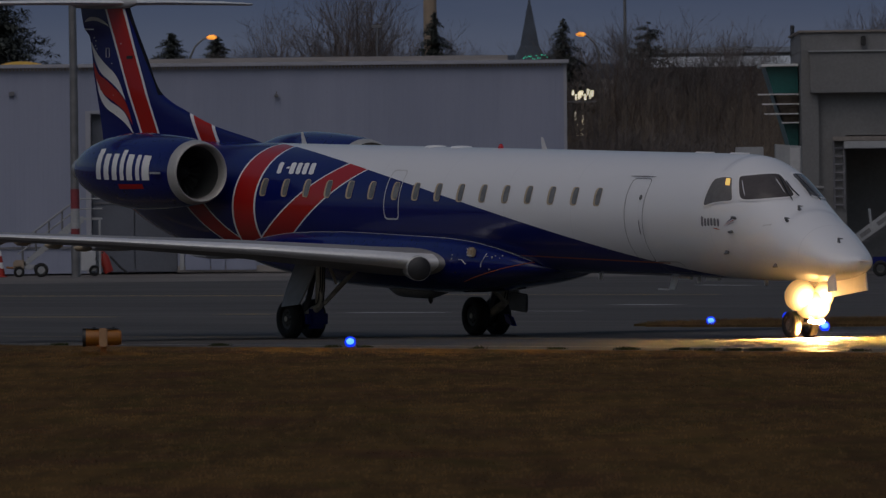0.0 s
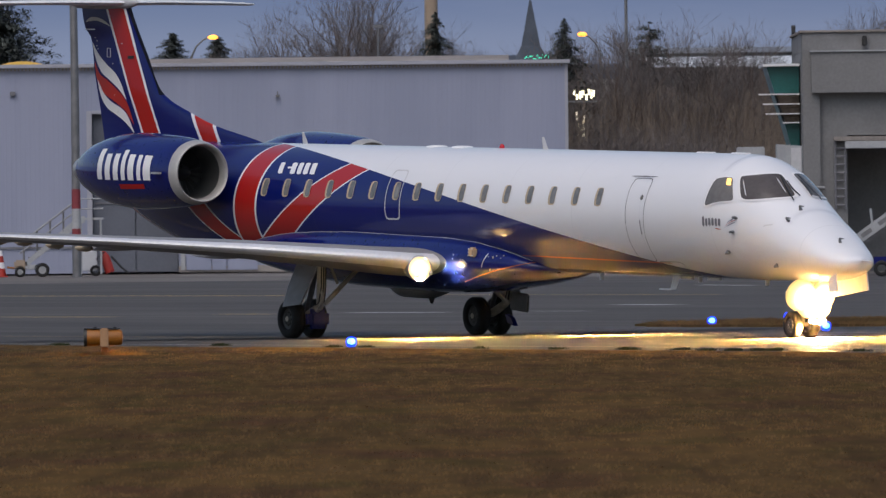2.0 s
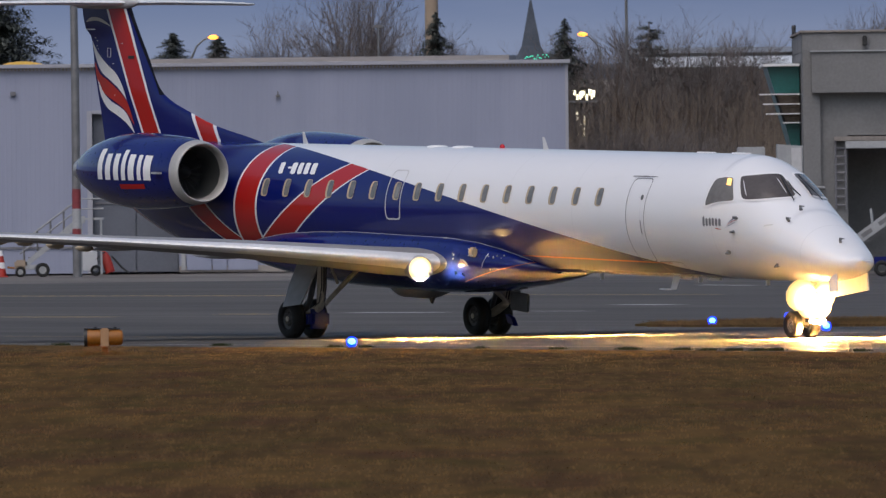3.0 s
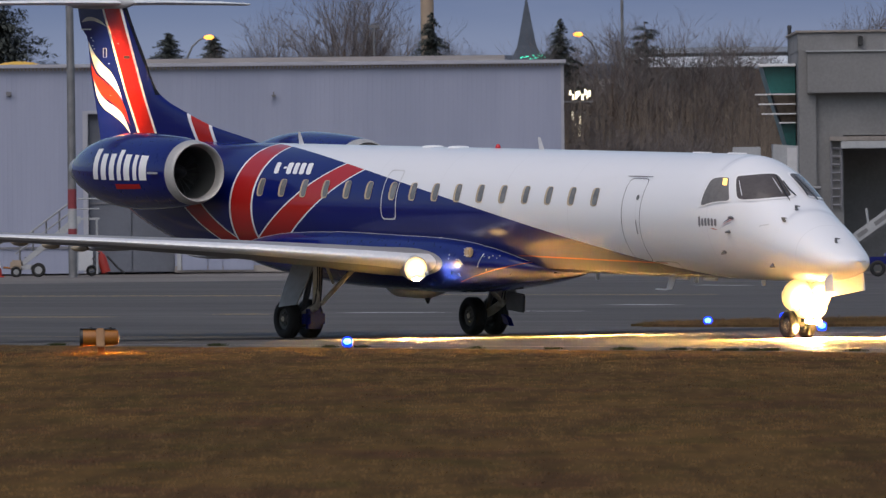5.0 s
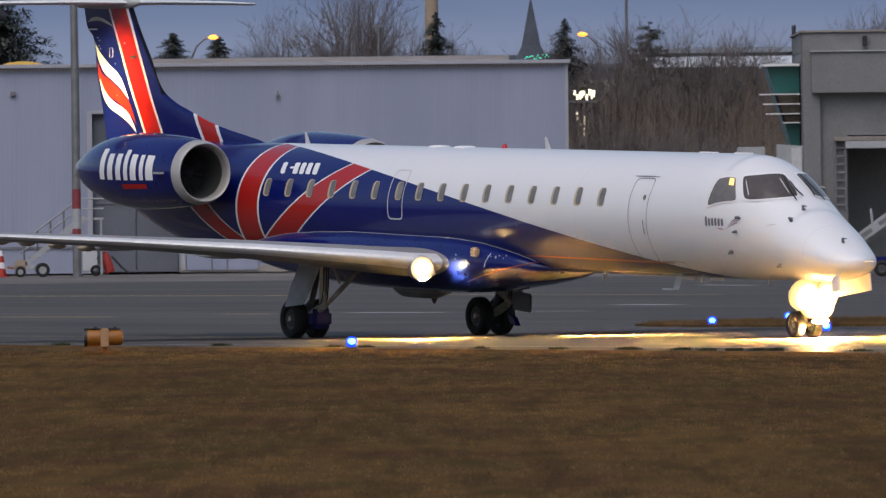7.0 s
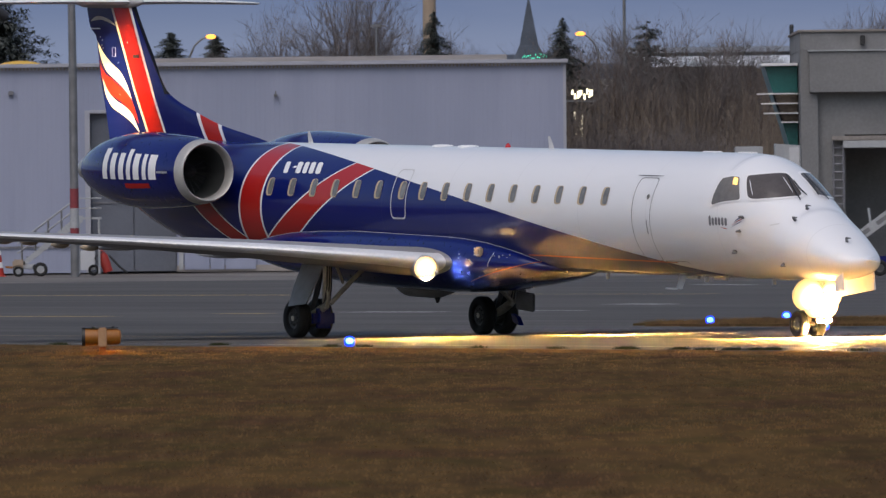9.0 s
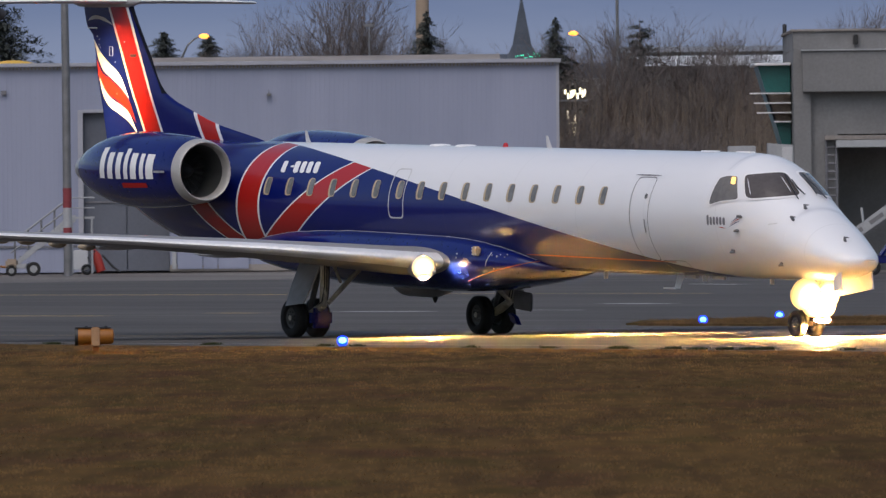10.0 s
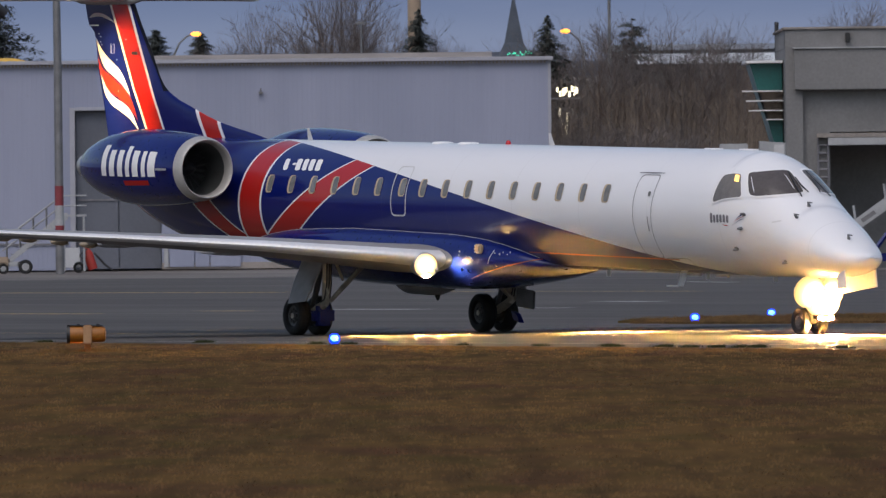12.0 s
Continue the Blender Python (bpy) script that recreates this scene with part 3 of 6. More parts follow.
def tyre_mesh(r, wide):
    h = wide / 2
    prof = [(-h * 0.55, r * 0.52), (-h * 0.9, r * 0.60), (-h, r * 0.76), (-h * 0.92, r * 0.90), (-h * 0.66, r * 0.985), (-h * 0.34, r),
            (-h * 0.30, r * 0.975), (-h * 0.24, r), (h * 0.24, r), (h * 0.30, r * 0.975), (h * 0.34, r), (h * 0.66, r * 0.985), (h * 0.92, r * 0.90), (h, r * 0.76), (h * 0.9, r * 0.60), (h * 0.55, r * 0.52)]
    return revolve(prof, "y", 40)


def hub_mesh(r, wide):
    h = wide / 2
    prof = [(-h * 0.75, 0.01), (-h * 0.75, r * 0.16), (-h * 0.55, r * 0.2), (-h * 0.45, r * 0.42), (-h * 0.62, r * 0.56), (h * 0.62, r * 0.56), (h * 0.45, r * 0.42), (h * 0.55, r * 0.2), (h * 0.75, r * 0.16), (h * 0.75, 0.01)]
    bm = revolve(prof, "y", 28)
    for k in range(8):
        c, s = math.cos(k * math.tau / 8) * r * 0.31, math.sin(k * math.tau / 8) * r * 0.31
        for y in (-h * 0.62, h * 0.62):
            box(bm, c - 0.02, c + 0.02, y - 0.02, y + 0.02, s - 0.02, s + 0.02)
    return bm


def wheel(plane, name, x, v, z, r, wide):
    w = part(name, tyre_mesh(r, wide), "tyre", plane, "black rubber tyre on a grey hub")
    part("hub", hub_mesh(r, wide), "hub", w)
    w.location = (x, -v, z)
    MOVERS.append((w, r))
    return w


def swung_lamp(plane, name, radius, glow, label, deep=0.0, dome=0.02, bulb=0.06):
    """A lamp in a reflector cup that swings in its well; deep: how far the glass lies behind the rim."""
    cup = part(name, revolve([(-0.09, 0.0005), (-0.085, radius * 0.6), (-0.07 if dome > 0.1 else -0.02, radius * (0.8 if dome > 0.1 else 1)), (-0.05 if dome > 0.1 else 0.012 + deep, radius * (0.82 if dome > 0.1 else 1.02)), (-0.048 if dome > 0.1 else 0.014 + deep, radius * (0.84 if dome > 0.1 else 1.08)), (-0.07 if dome > 0.1 else -0.03, radius * (0.86 if dome > 0.1 else 1.10)), (-0.10, radius * 0.7), (-0.11, 0.0005)], "x", 28), "lip" if dome > 0.1 else "duct", plane, label)
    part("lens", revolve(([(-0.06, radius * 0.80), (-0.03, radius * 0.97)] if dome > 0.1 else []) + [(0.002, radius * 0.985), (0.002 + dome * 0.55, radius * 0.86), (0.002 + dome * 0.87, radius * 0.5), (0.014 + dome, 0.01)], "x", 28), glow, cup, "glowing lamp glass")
    if glow == "lamp" or glow == "nose_lamp" and radius < 0.29:
        # shaded emitter added outside the glass; throws its light down and forward
        nose = glow == "nose_lamp"
        m = pose(0.16, 0, -radius * 0.9, 0, 46 if radius < 0.26 else 56, 0 if radius < 0.26 else -38) if nose else pose(0.05, 0, -0.15, 0, 66, 0)
        part("bulb", revolve([(0.0, bulb), (0.004, bulb * 0.5), (0.005, 0.002)], "x", 16, m), "nose_beam" if nose else "lamp_beam", cup, "added emitter that carries the lamp's light")
        part("bulb_cap", revolve([(0.04 if nose else 0.045, bulb + 0.008), (-0.008, bulb + 0.010), (-0.02, bulb * 0.7), (-0.03, 0.004)], "x", 16, m), "lip", cup, "metal cap that shields the added emitter")
    return cup


def airliner():
    plane = thing("airliner", "blue, white and red twin-engine regional jet with a T-tail, rolling slowly", "aircraft", m=airliner_pose(0))
    us = sorted(set([b[0] for b in BODY] + [-11.3 + k * 0.35 for k in range(1, 20)] + [-4.4 + k * 0.6 for k in range(1, 28)] + [12.3 + k * 0.12 for k in range(1, 38)]))
    part("fuselage", loft([[hull(u, 360 * k / 72) for k in range(72)] for u in us]), HULL, plane, "gloss white front and blue rear with red and white bands")
    # belly fairing
    st = [-4.6, -3.6, -2, 0, 2.5, 3.5, 4.5, 5.1, 5.6, 6.0, 6.3, 6.5]
    fb = pchip(st, [1.40, 1.22, 1.05, 0.94, 0.90, 0.93, 1.03, 1.10, 1.17, 1.24, 1.31, 1.375])
    ft = pchip(st, [1.7, 1.95, 2.12, 2.17, 2.14, 2.12, 2.04, 1.95, 1.84, 1.72, 1.60, 1.44])
    fw = pchip(st, [0.75, 1.05, 1.25, 1.33, 1.33, 1.32, 1.27, 1.18, 1.04, 0.87, 0.66, 0.2])
    rows = []
    for k in range(46):
        u = -4.6 + 11.1 * k / 45
        b, t, w = fb(u), ft(u), fw(u)
        ring = []
        for j in range(40):
            a = math.tau * j / 40
            c, s = math.cos(a), math.sin(a)
            ring.append(Vector((u, w * math.copysign(abs(c) ** 0.75, c), (b + t) / 2 + (t - b) / 2 * math.copysign(abs(s) ** 0.85, s))))
        rows.append(ring)
    part("belly_fairing", loft(rows), "blue", plane, "gloss dark blue belly fairing with access panels")
    def on_fairing(u, z, off=0.0):
        b, t, w = fb(u), ft(u), fw(u)
        s = max(-1, min(1, (z - (b + t) / 2) / ((t - b) / 2)))
        s = math.copysign(abs(s) ** (1 / 0.85), s)
        return Vector((u, -(w * max(0.0, 1 - s * s) ** 0.375 + off), z))

    seam = []
    for k in range(45):
        u = -3.9 + 10.1 * k / 44
        for j in range(80):
            p = on_fairing(u, ft(u) - 0.005 - (ft(u) - fb(u)) * 0.009 * j, 0.004)
            mid, r = (belly(u) + roof(u)) / 2, (roof(u) - belly(u)) / 2
            if (p.y / girth(u)) ** 2 + ((p.z - mid) / r) ** 2 > 1.012:
                seam.append(p)
                break
    part("fairing_seam", bar(seam, 0.006, 6), "grey", plane, "riveted seam along the fairing's upper edge")
    part("flank_line", bar([on_fairing(4.30 + 1.95 * k / 16, 1.15 + 0.38 * k / 16 + 0.02 * (k / 16) ** 2) for k in range(17)], 0.008, 6), "flame", plane, "thin orange line on the fairing")
    for u, z, r in ((5.30, 1.645, 0.016), (5.42, 1.63, 0.032), (5.48, 1.66, 0.020), (5.62, 1.665, 0.022), (5.60, 1.62, 0.012), (4.30, 1.66, 0.020), (4.30, 1.585, 0.018), (4.55, 1.575, 0.012), (4.66, 1.56, 0.012), (4.74, 1.50, 0.014), (3.55, 1.96, 0.022), (3.62, 1.96, 0.022), (5.35, 1.40, 0.014), (5.55, 1.40, 0.012)):
        p = on_fairing(u, z)
        part("fairing_fitting", bar([p, p + Vector((0, -0.012, 0)), p + Vector((0, -0.018, 0))], [r * 0.75, r * 0.75, r * 0.35], 10), "grey", plane)
    part("belly_keel", loft([[Vector((u, w * math.cos(math.tau * j / 20), 0.98 + d * math.sin(math.tau * j / 20))) for j in range(20)]
                             for u, w, d in ((-0.1, 0.12, 0.04), (0.25, 0.30, 0.13), (0.5, 0.38, 0.22), (1.3, 0.40, 0.23), (1.7, 0.30, 0.14), (2.2, 0.1, 0.04))]), "grey", plane, "grey belly blister")
    part("belly_beacon", bar([(1.36, 0, 0.85), (1.36, 0, 0.72), (1.36, 0, 0.66)], [0.06, 0.05, 0.02], 14), "duct", plane)
    # wings and tail
    for side in (1, -1):
        part("wing", wing(side), "wing_grey", plane, "pale grey swept wing")
        part("leading_edge", wing_edge(side), "silver", plane, "polished metal leading edge")
        for v in (3.4, 5.6, 7.9):
            te, z = -1.0 - (v - 2.5) * 0.18, 1.46 + (v - 2.5) * 0.075
            part("flap_fairing", loft([[Vector((te + x, -side * v + r * 0.4 * math.cos(math.tau * j / 14), z + 0.04 + r * 0.6 * math.sin(math.tau * j / 14))) for j in range(14)]
                                       for x, r in ((-0.75, 0.02), (-0.5, 0.07), (0.0, 0.11), (0.7, 0.10), (1.3, 0.05), (1.5, 0.01))]), "grey", plane)
        for v, z in ((5.85, 1.69), (6.48, 1.75), (7.15, 1.81), (7.70, 1.84)):
            # amber colour stands for lamp light on the track ends
            part("flap_track", loft([[Vector((-1.75 + x, -side * v + r * 0.9 * math.cos(math.tau * j / 10), z + 0.03 + r * math.sin(math.tau * j / 10))) for j in range(10)]
                                     for x, r in ((-0.3, 0.02), (-0.15, 0.06), (0.15, 0.07), (0.35, 0.03))]), "warm_lit", plane, "flap track end painted amber-brown for lamp light")
        part("stabilizer", stabilizer(side), "white", plane, "white horizontal tailplane")
    part("fin", fin(), FIN, plane, "blue fin with a red band and pale swirls")
    part("fin_bullet", loft([[Vector((u, 0.15 * r * math.cos(math.tau * j / 24), 6.36 + 0.14 * r * math.sin(math.tau * j / 24))) for j in range(24)]
                             for u, r in ((-10.05, 0.05), (-10.2, 0.5), (-10.5, 0.9), (-11.5, 1.0), (-12.5, 0.8), (-13.0, 0.1))]), "grey", plane)
    fin_sheet([(-11.94, 5.6), (-11.66, 5.35), (-11.29, 5.14), (-10.9, 4.96), (-10.64, 4.73), (-10.44, 4.42), (-10.76, 4.64), (-11.13, 4.81), (-11.54, 4.99), (-11.8, 5.29)], plane, "white", "emblem_swirl")
    fin_sheet([(-11.83, 5.2), (-11.61, 4.95), (-11.24, 4.81), (-10.85, 4.64), (-10.57, 4.49), (-10.37, 4.29), (-10.18, 3.93), (-10.51, 4.2), (-10.9, 4.37), (-11.36, 4.53), (-11.66, 4.73), (-11.78, 4.95)], plane, "warmed_red", "emblem_swirl")
    fin_sheet([(-11.71, 4.84), (-11.43, 4.56), (-11.1, 4.39), (-10.74, 4.28), (-10.44, 4.12), (-10.16, 3.75), (-10.51, 3.97), (-10.94, 4.14), (-11.29, 4.26), (-11.57, 4.5)], plane, "white", "emblem_swirl")
    fin_sheet([(-12.20, 5.97), (-12.0, 6.06), (-11.68, 6.07), (-11.33, 6.0), (-11.06, 5.88), (-11.33, 5.94), (-11.68, 6.00), (-12.0, 5.99)], plane, "paleline", "emblem_swirl")
    # rudder fittings: horn gap, inspection ring, lamp slot and a row of hinge bolts
    for u0, u1, w0, w1, mat, name in ((-10.36, -10.14, 5.25, 5.31, "black", "fin_slot"), (-12.18, -11.78, 5.815, 5.84, "silver", "horn_gap"), (-11.255, -11.243, 5.28, 5.45, "paleline", "inspection_ring"), (-11.112, -11.10, 5.28, 5.45, "paleline", "inspection_ring"),
                                      (-11.24, -11.115, 5.45, 5.46, "paleline", "inspection_ring"), (-11.24, -11.115, 5.27, 5.28, "paleline", "inspection_ring")):
        part(name, boxed(u0, u1, -fin_half((u0 + u1) / 2, (w0 + w1) / 2) - 0.012, fin_half((u0 + u1) / 2, (w0 + w1) / 2) + 0.012, w0, w1), mat, plane)
    for u, w in ((-11.78, 5.66), (-11.70, 5.60), (-11.72, 5.50), (-11.66, 5.44), (-10.95, 4.52), (-10.83, 4.19), (-10.60, 5.55), (-11.0, 5.15)):
        y = fin_half(u, w)
        part("fin_bolt", bar([(u, -y, w), (u, -y - 0.014, w), (u, -y - 0.018, w)], [0.012, 0.011, 0.006], 8), "grey", plane)
    # engines
    for side in (1, -1):
        c = Matrix.Translation((0, -side * 1.90, 3.09))
        n = part("nacelle", revolve(NACELLE, "x", 56, c), "blue", plane, "gloss blue engine nacelle with a white wordmark")
        part("inlet_lip", revolve([(-4.36, 0.628), (-4.24, 0.610), (-4.16, 0.588), (-4.12, 0.560), (-4.14, 0.535), (-4.22, 0.518), (-4.36, 0.510)], "x", 56, c), "inlet", n, "pale grey inlet ring")
        part("inlet_duct", revolve([(-4.36, 0.510), (-4.7, 0.50), (-5.1, 0.51), (-5.1, 0.02)], "x", 48, c), "inner_duct", n)
        for k in range(22):
            fan = bmesh.new()
            a = math.tau * k / 22
            d, e = Vector((0, math.cos(a), math.sin(a))), Vector((0, -math.sin(a), math.cos(a)))
            q = [c @ (Vector((-5.0, 0, 0)) + d * r + e * s + Vector((x, 0, 0))) for r, s, x in ((0.12, -0.012, 0.03), (0.12, 0.012, -0.03), (0.48, 0.05, -0.06), (0.48, -0.03, 0.05))]
            fan.faces.new([fan.verts.new(p) for p in q])
            part("fan_blade", fan, "duct", n)
        part("spinner", revolve([(-4.62, 0.005), (-4.68, 0.06), (-4.82, 0.12), (-4.98, 0.155)], "x", 24, c), "duct", n)
        part("exhaust", revolve([(-8.65, 0.27), (-8.92, 0.22), (-8.92, 0.18), (-8.65, 0.2)], "x", 32, c), "lip", n)
        part("pylon", loft([[Vector((u, -side * y, z)) for u, z in foil(-5.3, -8.6, 0.13, 3.05)] for y in (0.55, 1.5)]), "blue", plane)
        if side == 1:
            # word mark: plain white blocks of the letters' size, and a red bar below
            for k, (u0, wide, top) in enumerate(((-7.02, 0.27, 36), (-6.68, 0.27, 27), (-6.34, 0.25, 27), (-6.03, 0.19, 34), (-5.78, 0.27, 27), (-5.45, 0.18, 27), (-5.22, 0.33, 27))):
                part("wordmark_block", nacelle_patch(u0, u0 + wide * 0.78, -13, top, side), "white", n)
            part("wordmark_bar", nacelle_patch(-6.15, -5.25, -27, -19, side), "red", n)
            part("probe_vane", boxed(-4.75, -4.5, -2.70, -2.60, 3.06, 3.10), "lip", n)
    # cabin windows, exits and doors
    for side in (1, -1):
        for k in range(16):
            u = -3.10 + k * 0.8222 + (0.07 if k == 6 else 0)
            # tan crescent beside the pane stands for the warm-lit reveal
            wdw = part("cabin_window", hull_patch(rect(u - 0.125, u + 0.125, 7.0, 25.0), 0.005, 4, 5, 12, side), "warm_lit", plane, "rounded cabin window, its warm-lit rim painted tan")
            part("pane", hull_patch(rect(u - 0.055, u + 0.118, 8.2, 24.4), 0.009, 4, 5, 12, side), "pane", wdw)
        part("exit_outline", hull_ring(rect(1.53, 2.10, -11.8, 38.5), 0.005, 0.03, 1.5, 7, 72, side), "paleline", plane, "pale outline of the overwing exit")
        part("door_outline", hull_ring([(10.22, -46.4), (10.80, -48.5), (10.93, 36.2), (10.23, 36.0)], 0.005, 0.014, 0.9, 9, 96, side), "line", plane, "service door outline")
        part("door_sill", hull_patch(rect(10.11, 10.98, 37.3, 38.6), 0.012, 8, 6, 3, side), "line", plane)
        part("door_port", hull_patch(rect(10.70, 10.80, 14, 19), 0.012, 2.2, 4, 8, side), "pane", plane)
        for u, a in ((10.96, -9.5), (10.22, -9.5), (10.78, -10)):
            part("door_latch", hull_patch(rect(u - 0.025, u + 0.025, a - 1.2, a + 1.2), 0.012, 3, 3, 4, side), "silver", plane)
        part("door_grip", hull_patch(rect(10.73, 10.76, -18, -4, 0.0), 0.012, 6, 2, 6, side), "line", plane)
        part("cargo_line", hull_ring(rect(10.80, 11.6, -66, -47), 0.005, 0.014, 0.8, 8, 60, side), "line", plane)
        # flight deck glazing
        for q, lamp in (([(12.89, 9.8), (13.66, 22.9), (13.36, 44.7), (12.94, 38.4)], 1), ([(13.81, 26.7), (14.30, 47.0), (14.58, 79.0), (13.93, 83.5), (13.75, 62.4), (13.46, 49.8)], 0)):
            # paler copy of the glass on side windows and the port windscreen
            cw = part("cockpit_window", hull_patch(q, 0.012, 9, 12, 12, side), "pale_glass" if lamp or side < 0 else "glass", plane, "dark cockpit window")
            part("window_frame", hull_ring([quad_point(q, x, y) for x, y in ((-1.07, -1.09), (0, -1.09), (1.07, -1.09), (1.07, 1.09), (0, 1.09), (-1.07, 1.09))], 0.014, 0.035, 1.6, 9, 72, side), "white" , cw)
            if lamp and side == 1:
                part("cabin_lamp", hull_patch([quad_point(q, x, y) for x, y in ((0.42, 0.30), (0.80, 0.24), (0.84, 0.86), (0.38, 0.90))], 0.016, 40, 3, 8, side), "cabin", cw, "lit lamp behind the cockpit window")
            if not lamp and side == 1 and q[0][0] < 14.5:
                for x in (-0.78, 0.72):
                    part("sun_visor_edge", hull_patch([quad_point(q, x + d, y) for d, y in ((-0.02, -0.7), (0.02, -0.7), (-0.03, 0.6), (-0.07, 0.6))], 0.016, 8, 2, 4, side), "paleline", cw)
        for line in (((14.66, 70), (14.35, 74), (14.02, 79)), ((14.60, 82), (14.40, 80), (14.20, 81))):
            pts = [hull(u, a, 0.05) for u, a in line]
            part("wiper", bar([(p.x, side * p.y, p.z) for p in pts], [0.010, 0.014, 0.010], 6), "black", plane)
    # small fittings on the starboard flank
    for u, a, du, da in ((13.78, 7.6, 0.05, 1.6), (14.93, 43.3, 0.04, 2.5), (14.87, 69.4, 0.03, 3.0), (13.42, -30.8, 0.06, 1.6), (13.71, -7.4, 0.05, 0.7), (14.73, -33.5, 0.04, 1.0), (15.97, 74.3, 0.03, 3.0)):
        p0, p1 = hull(u, a, 0.0), hull(u, a, 0.07)
        part("air_data_probe", bar([p0, p1, p1 + Vector((0.14, 0, 0.0))], [0.03, 0.022, 0.008], 8), "galv", plane)
        part("probe_plate", hull_patch(rect(u - du, u + du, a - da, a + da), 0.006, 3, 3, 4), "line", plane)
    # crew-side word mark and registration, as plain bars
    for k in range(6):
        u0 = 12.85 + k * 0.093
        part("wordmark_block", hull_patch(rect(u0, u0 + 0.066, -8.2 + k * 0.45, (1.8 if k == 0 else -0.4) + k * 0.45), 0.006, 8, 2, 4), "line", plane)
    part("wordmark_bar", hull_patch(rect(13.18, 13.40, -9.0, -8.0), 0.006, 8, 2, 2), "red", plane)
    for k in range(3):
        part("emblem_stroke", hull_patch([(13.44 + k * 0.05, -7.6 + k * 3.2), (13.49 + k * 0.05, -6.0 + k * 3.2), (13.80, 8.5 - (2 - k) * 2.4), (13.73, 7.0 - (2 - k) * 2.4)], 0.006, 5, 3, 6), "red" if k == 1 else "blue", plane)
    for k in range(4):
        part("stencil_mark", hull_patch(rect(14.47 + k * 0.05, 14.50 + k * 0.05, 14.5 + k * 2.2, 19.5 + k * 2.2, 0.05), 0.005, 8, 2, 2), "paleline", plane)
    for u0, wide, a0, a1 in ((-2.80, 0.17, 30, 44), (-2.54, 0.13, 36.2, 38.6), (-2.34, 0.19, 30, 44), (-2.08, 0.17, 30, 44), (-1.84, 0.18, 30, 44), (-1.58, 0.19, 30, 44)):
        part("registration_bar", hull_patch(rect(u0, u0 + wide, a0, a1, -0.12 if a1 > 40 else 0), 0.006, 9, 3, 6), "white", plane)
    # roof and belly aerials
    part("roof_beacon", bar([(3.95, 0, 3.63), (3.95, 0, 3.67), (3.95, 0, 3.71), (3.95, 0, 3.725)], [0.055, 0.05, 0.035, 0.01], 14), "beacon", plane, "red anti-collision beacon")
    for u, h in ((-3.45, 0.24), (5.52, 0.24)):
        part("blade_aerial", loft([[Vector((x, y, 3.63 + z)) for x, y in foil(u + le, u + te, 0.012, 0.0, 6)] for le, te, z in ((0.12, -0.08, 0), (-0.04, -0.12, h))]), "paleline", plane)
    for u in (1.55, 2.5):
        part("puck_aerial", revolve([(3.63, 0.21), (3.660, 0.19), (3.672, 0.11), (3.675, 0.01)], "z", 24, Matrix.Translation((u, 0, 0))), "white", plane)
    for u in (11.2, 12.4):
        part("roof_plate", boxed(u - 0.25, u + 0.25, -0.06, 0.06, 3.63, 3.665, 0.01), "white", plane)
    part("belly_aerial", loft([[Vector((x, y, z)) for x, y in foil(le, te, 0.02, 0.0, 6)] for le, te, z in ((10.32, 10.08, 1.39), (10.15, 9.95, 1.12))]), "white", plane, "pale blade aerial under the belly")
    part("belly_aerial", boxed(9.60, 9.97, -0.02, 0.02, 1.105, 1.135, 0.005), "white", plane)
    for u, wide, h in ((7.55, 0.05, 0.12), (10.55, 0.4, 0.05), (11.0, 0.06, 0.1), (11.5, 0.42, 0.05), (13.3, 0.06, 0.1)):
        part("belly_fitting", boxed(u - wide / 2, u + wide / 2, -0.03, 0.03, 1.366 - h, 1.40, 0.006), "white", plane)
    # panels on the belly fairing
    # amber colour stands for light on the panel
    panel = part("access_panel", boxed(4.80, 4.99, -1.262, -1.15, 1.63, 1.81, 0.03), "warm_lit", plane, "fuel panel with small bolts, painted amber as if lit")
    for u, z in ((4.83, 1.66), (4.895, 1.655), (4.96, 1.66), (4.83, 1.78), (4.96, 1.78), (4.825, 1.72)):
        part("panel_bolt", bar([(u, -1.255, z), (u, -1.272, z)], [0.014, 0.008], 8), "silver", panel)
    part("panel_arc", bar([on_fairing(5.20 + 0.05 * math.cos(k * 0.35), 1.70 - 0.032 * k, 0.004) for k in range(9)], 0.007, 6), "silver", plane, "bright rim of a round panel")
    part("panel_arc", bar([on_fairing(4.60 + 0.017 * k, 1.575 - 0.003 * k * k * 0.55, 0.004) for k in range(8)], 0.006, 6), "silver", plane, "bright rim of a round panel")
    # main gear
    for side in (1, -1):
        for v in (1.81, 2.29):
            wheel(plane, "main_wheel", 0.0, side * v, 0.37, 0.37, 0.26)
        y = -side
        g = part("main_gear", bar([(0.72, y * 2.05, 1.50), (0.70, y * 2.05, 0.95), (0.66, y * 2.05, 0.60)], [0.085, 0.085, 0.07], 14), "steel", plane, "main landing gear leg")
        part("trailing_arm", bar([(0.66, y * 2.05, 0.62), (0.38, y * 2.05, 0.50), (0.0, y * 2.05, 0.37)], [0.075, 0.085, 0.07], 12), "steel", g)
        part("axle", bar([(0, y * 1.7, 0.37), (0, y * 2.4, 0.37)], 0.05, 12), "steel", g)
        part("brake_pack", bar([(0, y * 1.93, 0.37), (0, y * 2.17, 0.37)], 0.17, 18), "hub", g)
        part("side_brace", bar([(0.76, y * 2.0, 0.66), (0.74, y * 1.65, 0.98), (0.72, y * 1.25, 1.32)], [0.04, 0.05, 0.04], 10), "steel", g)
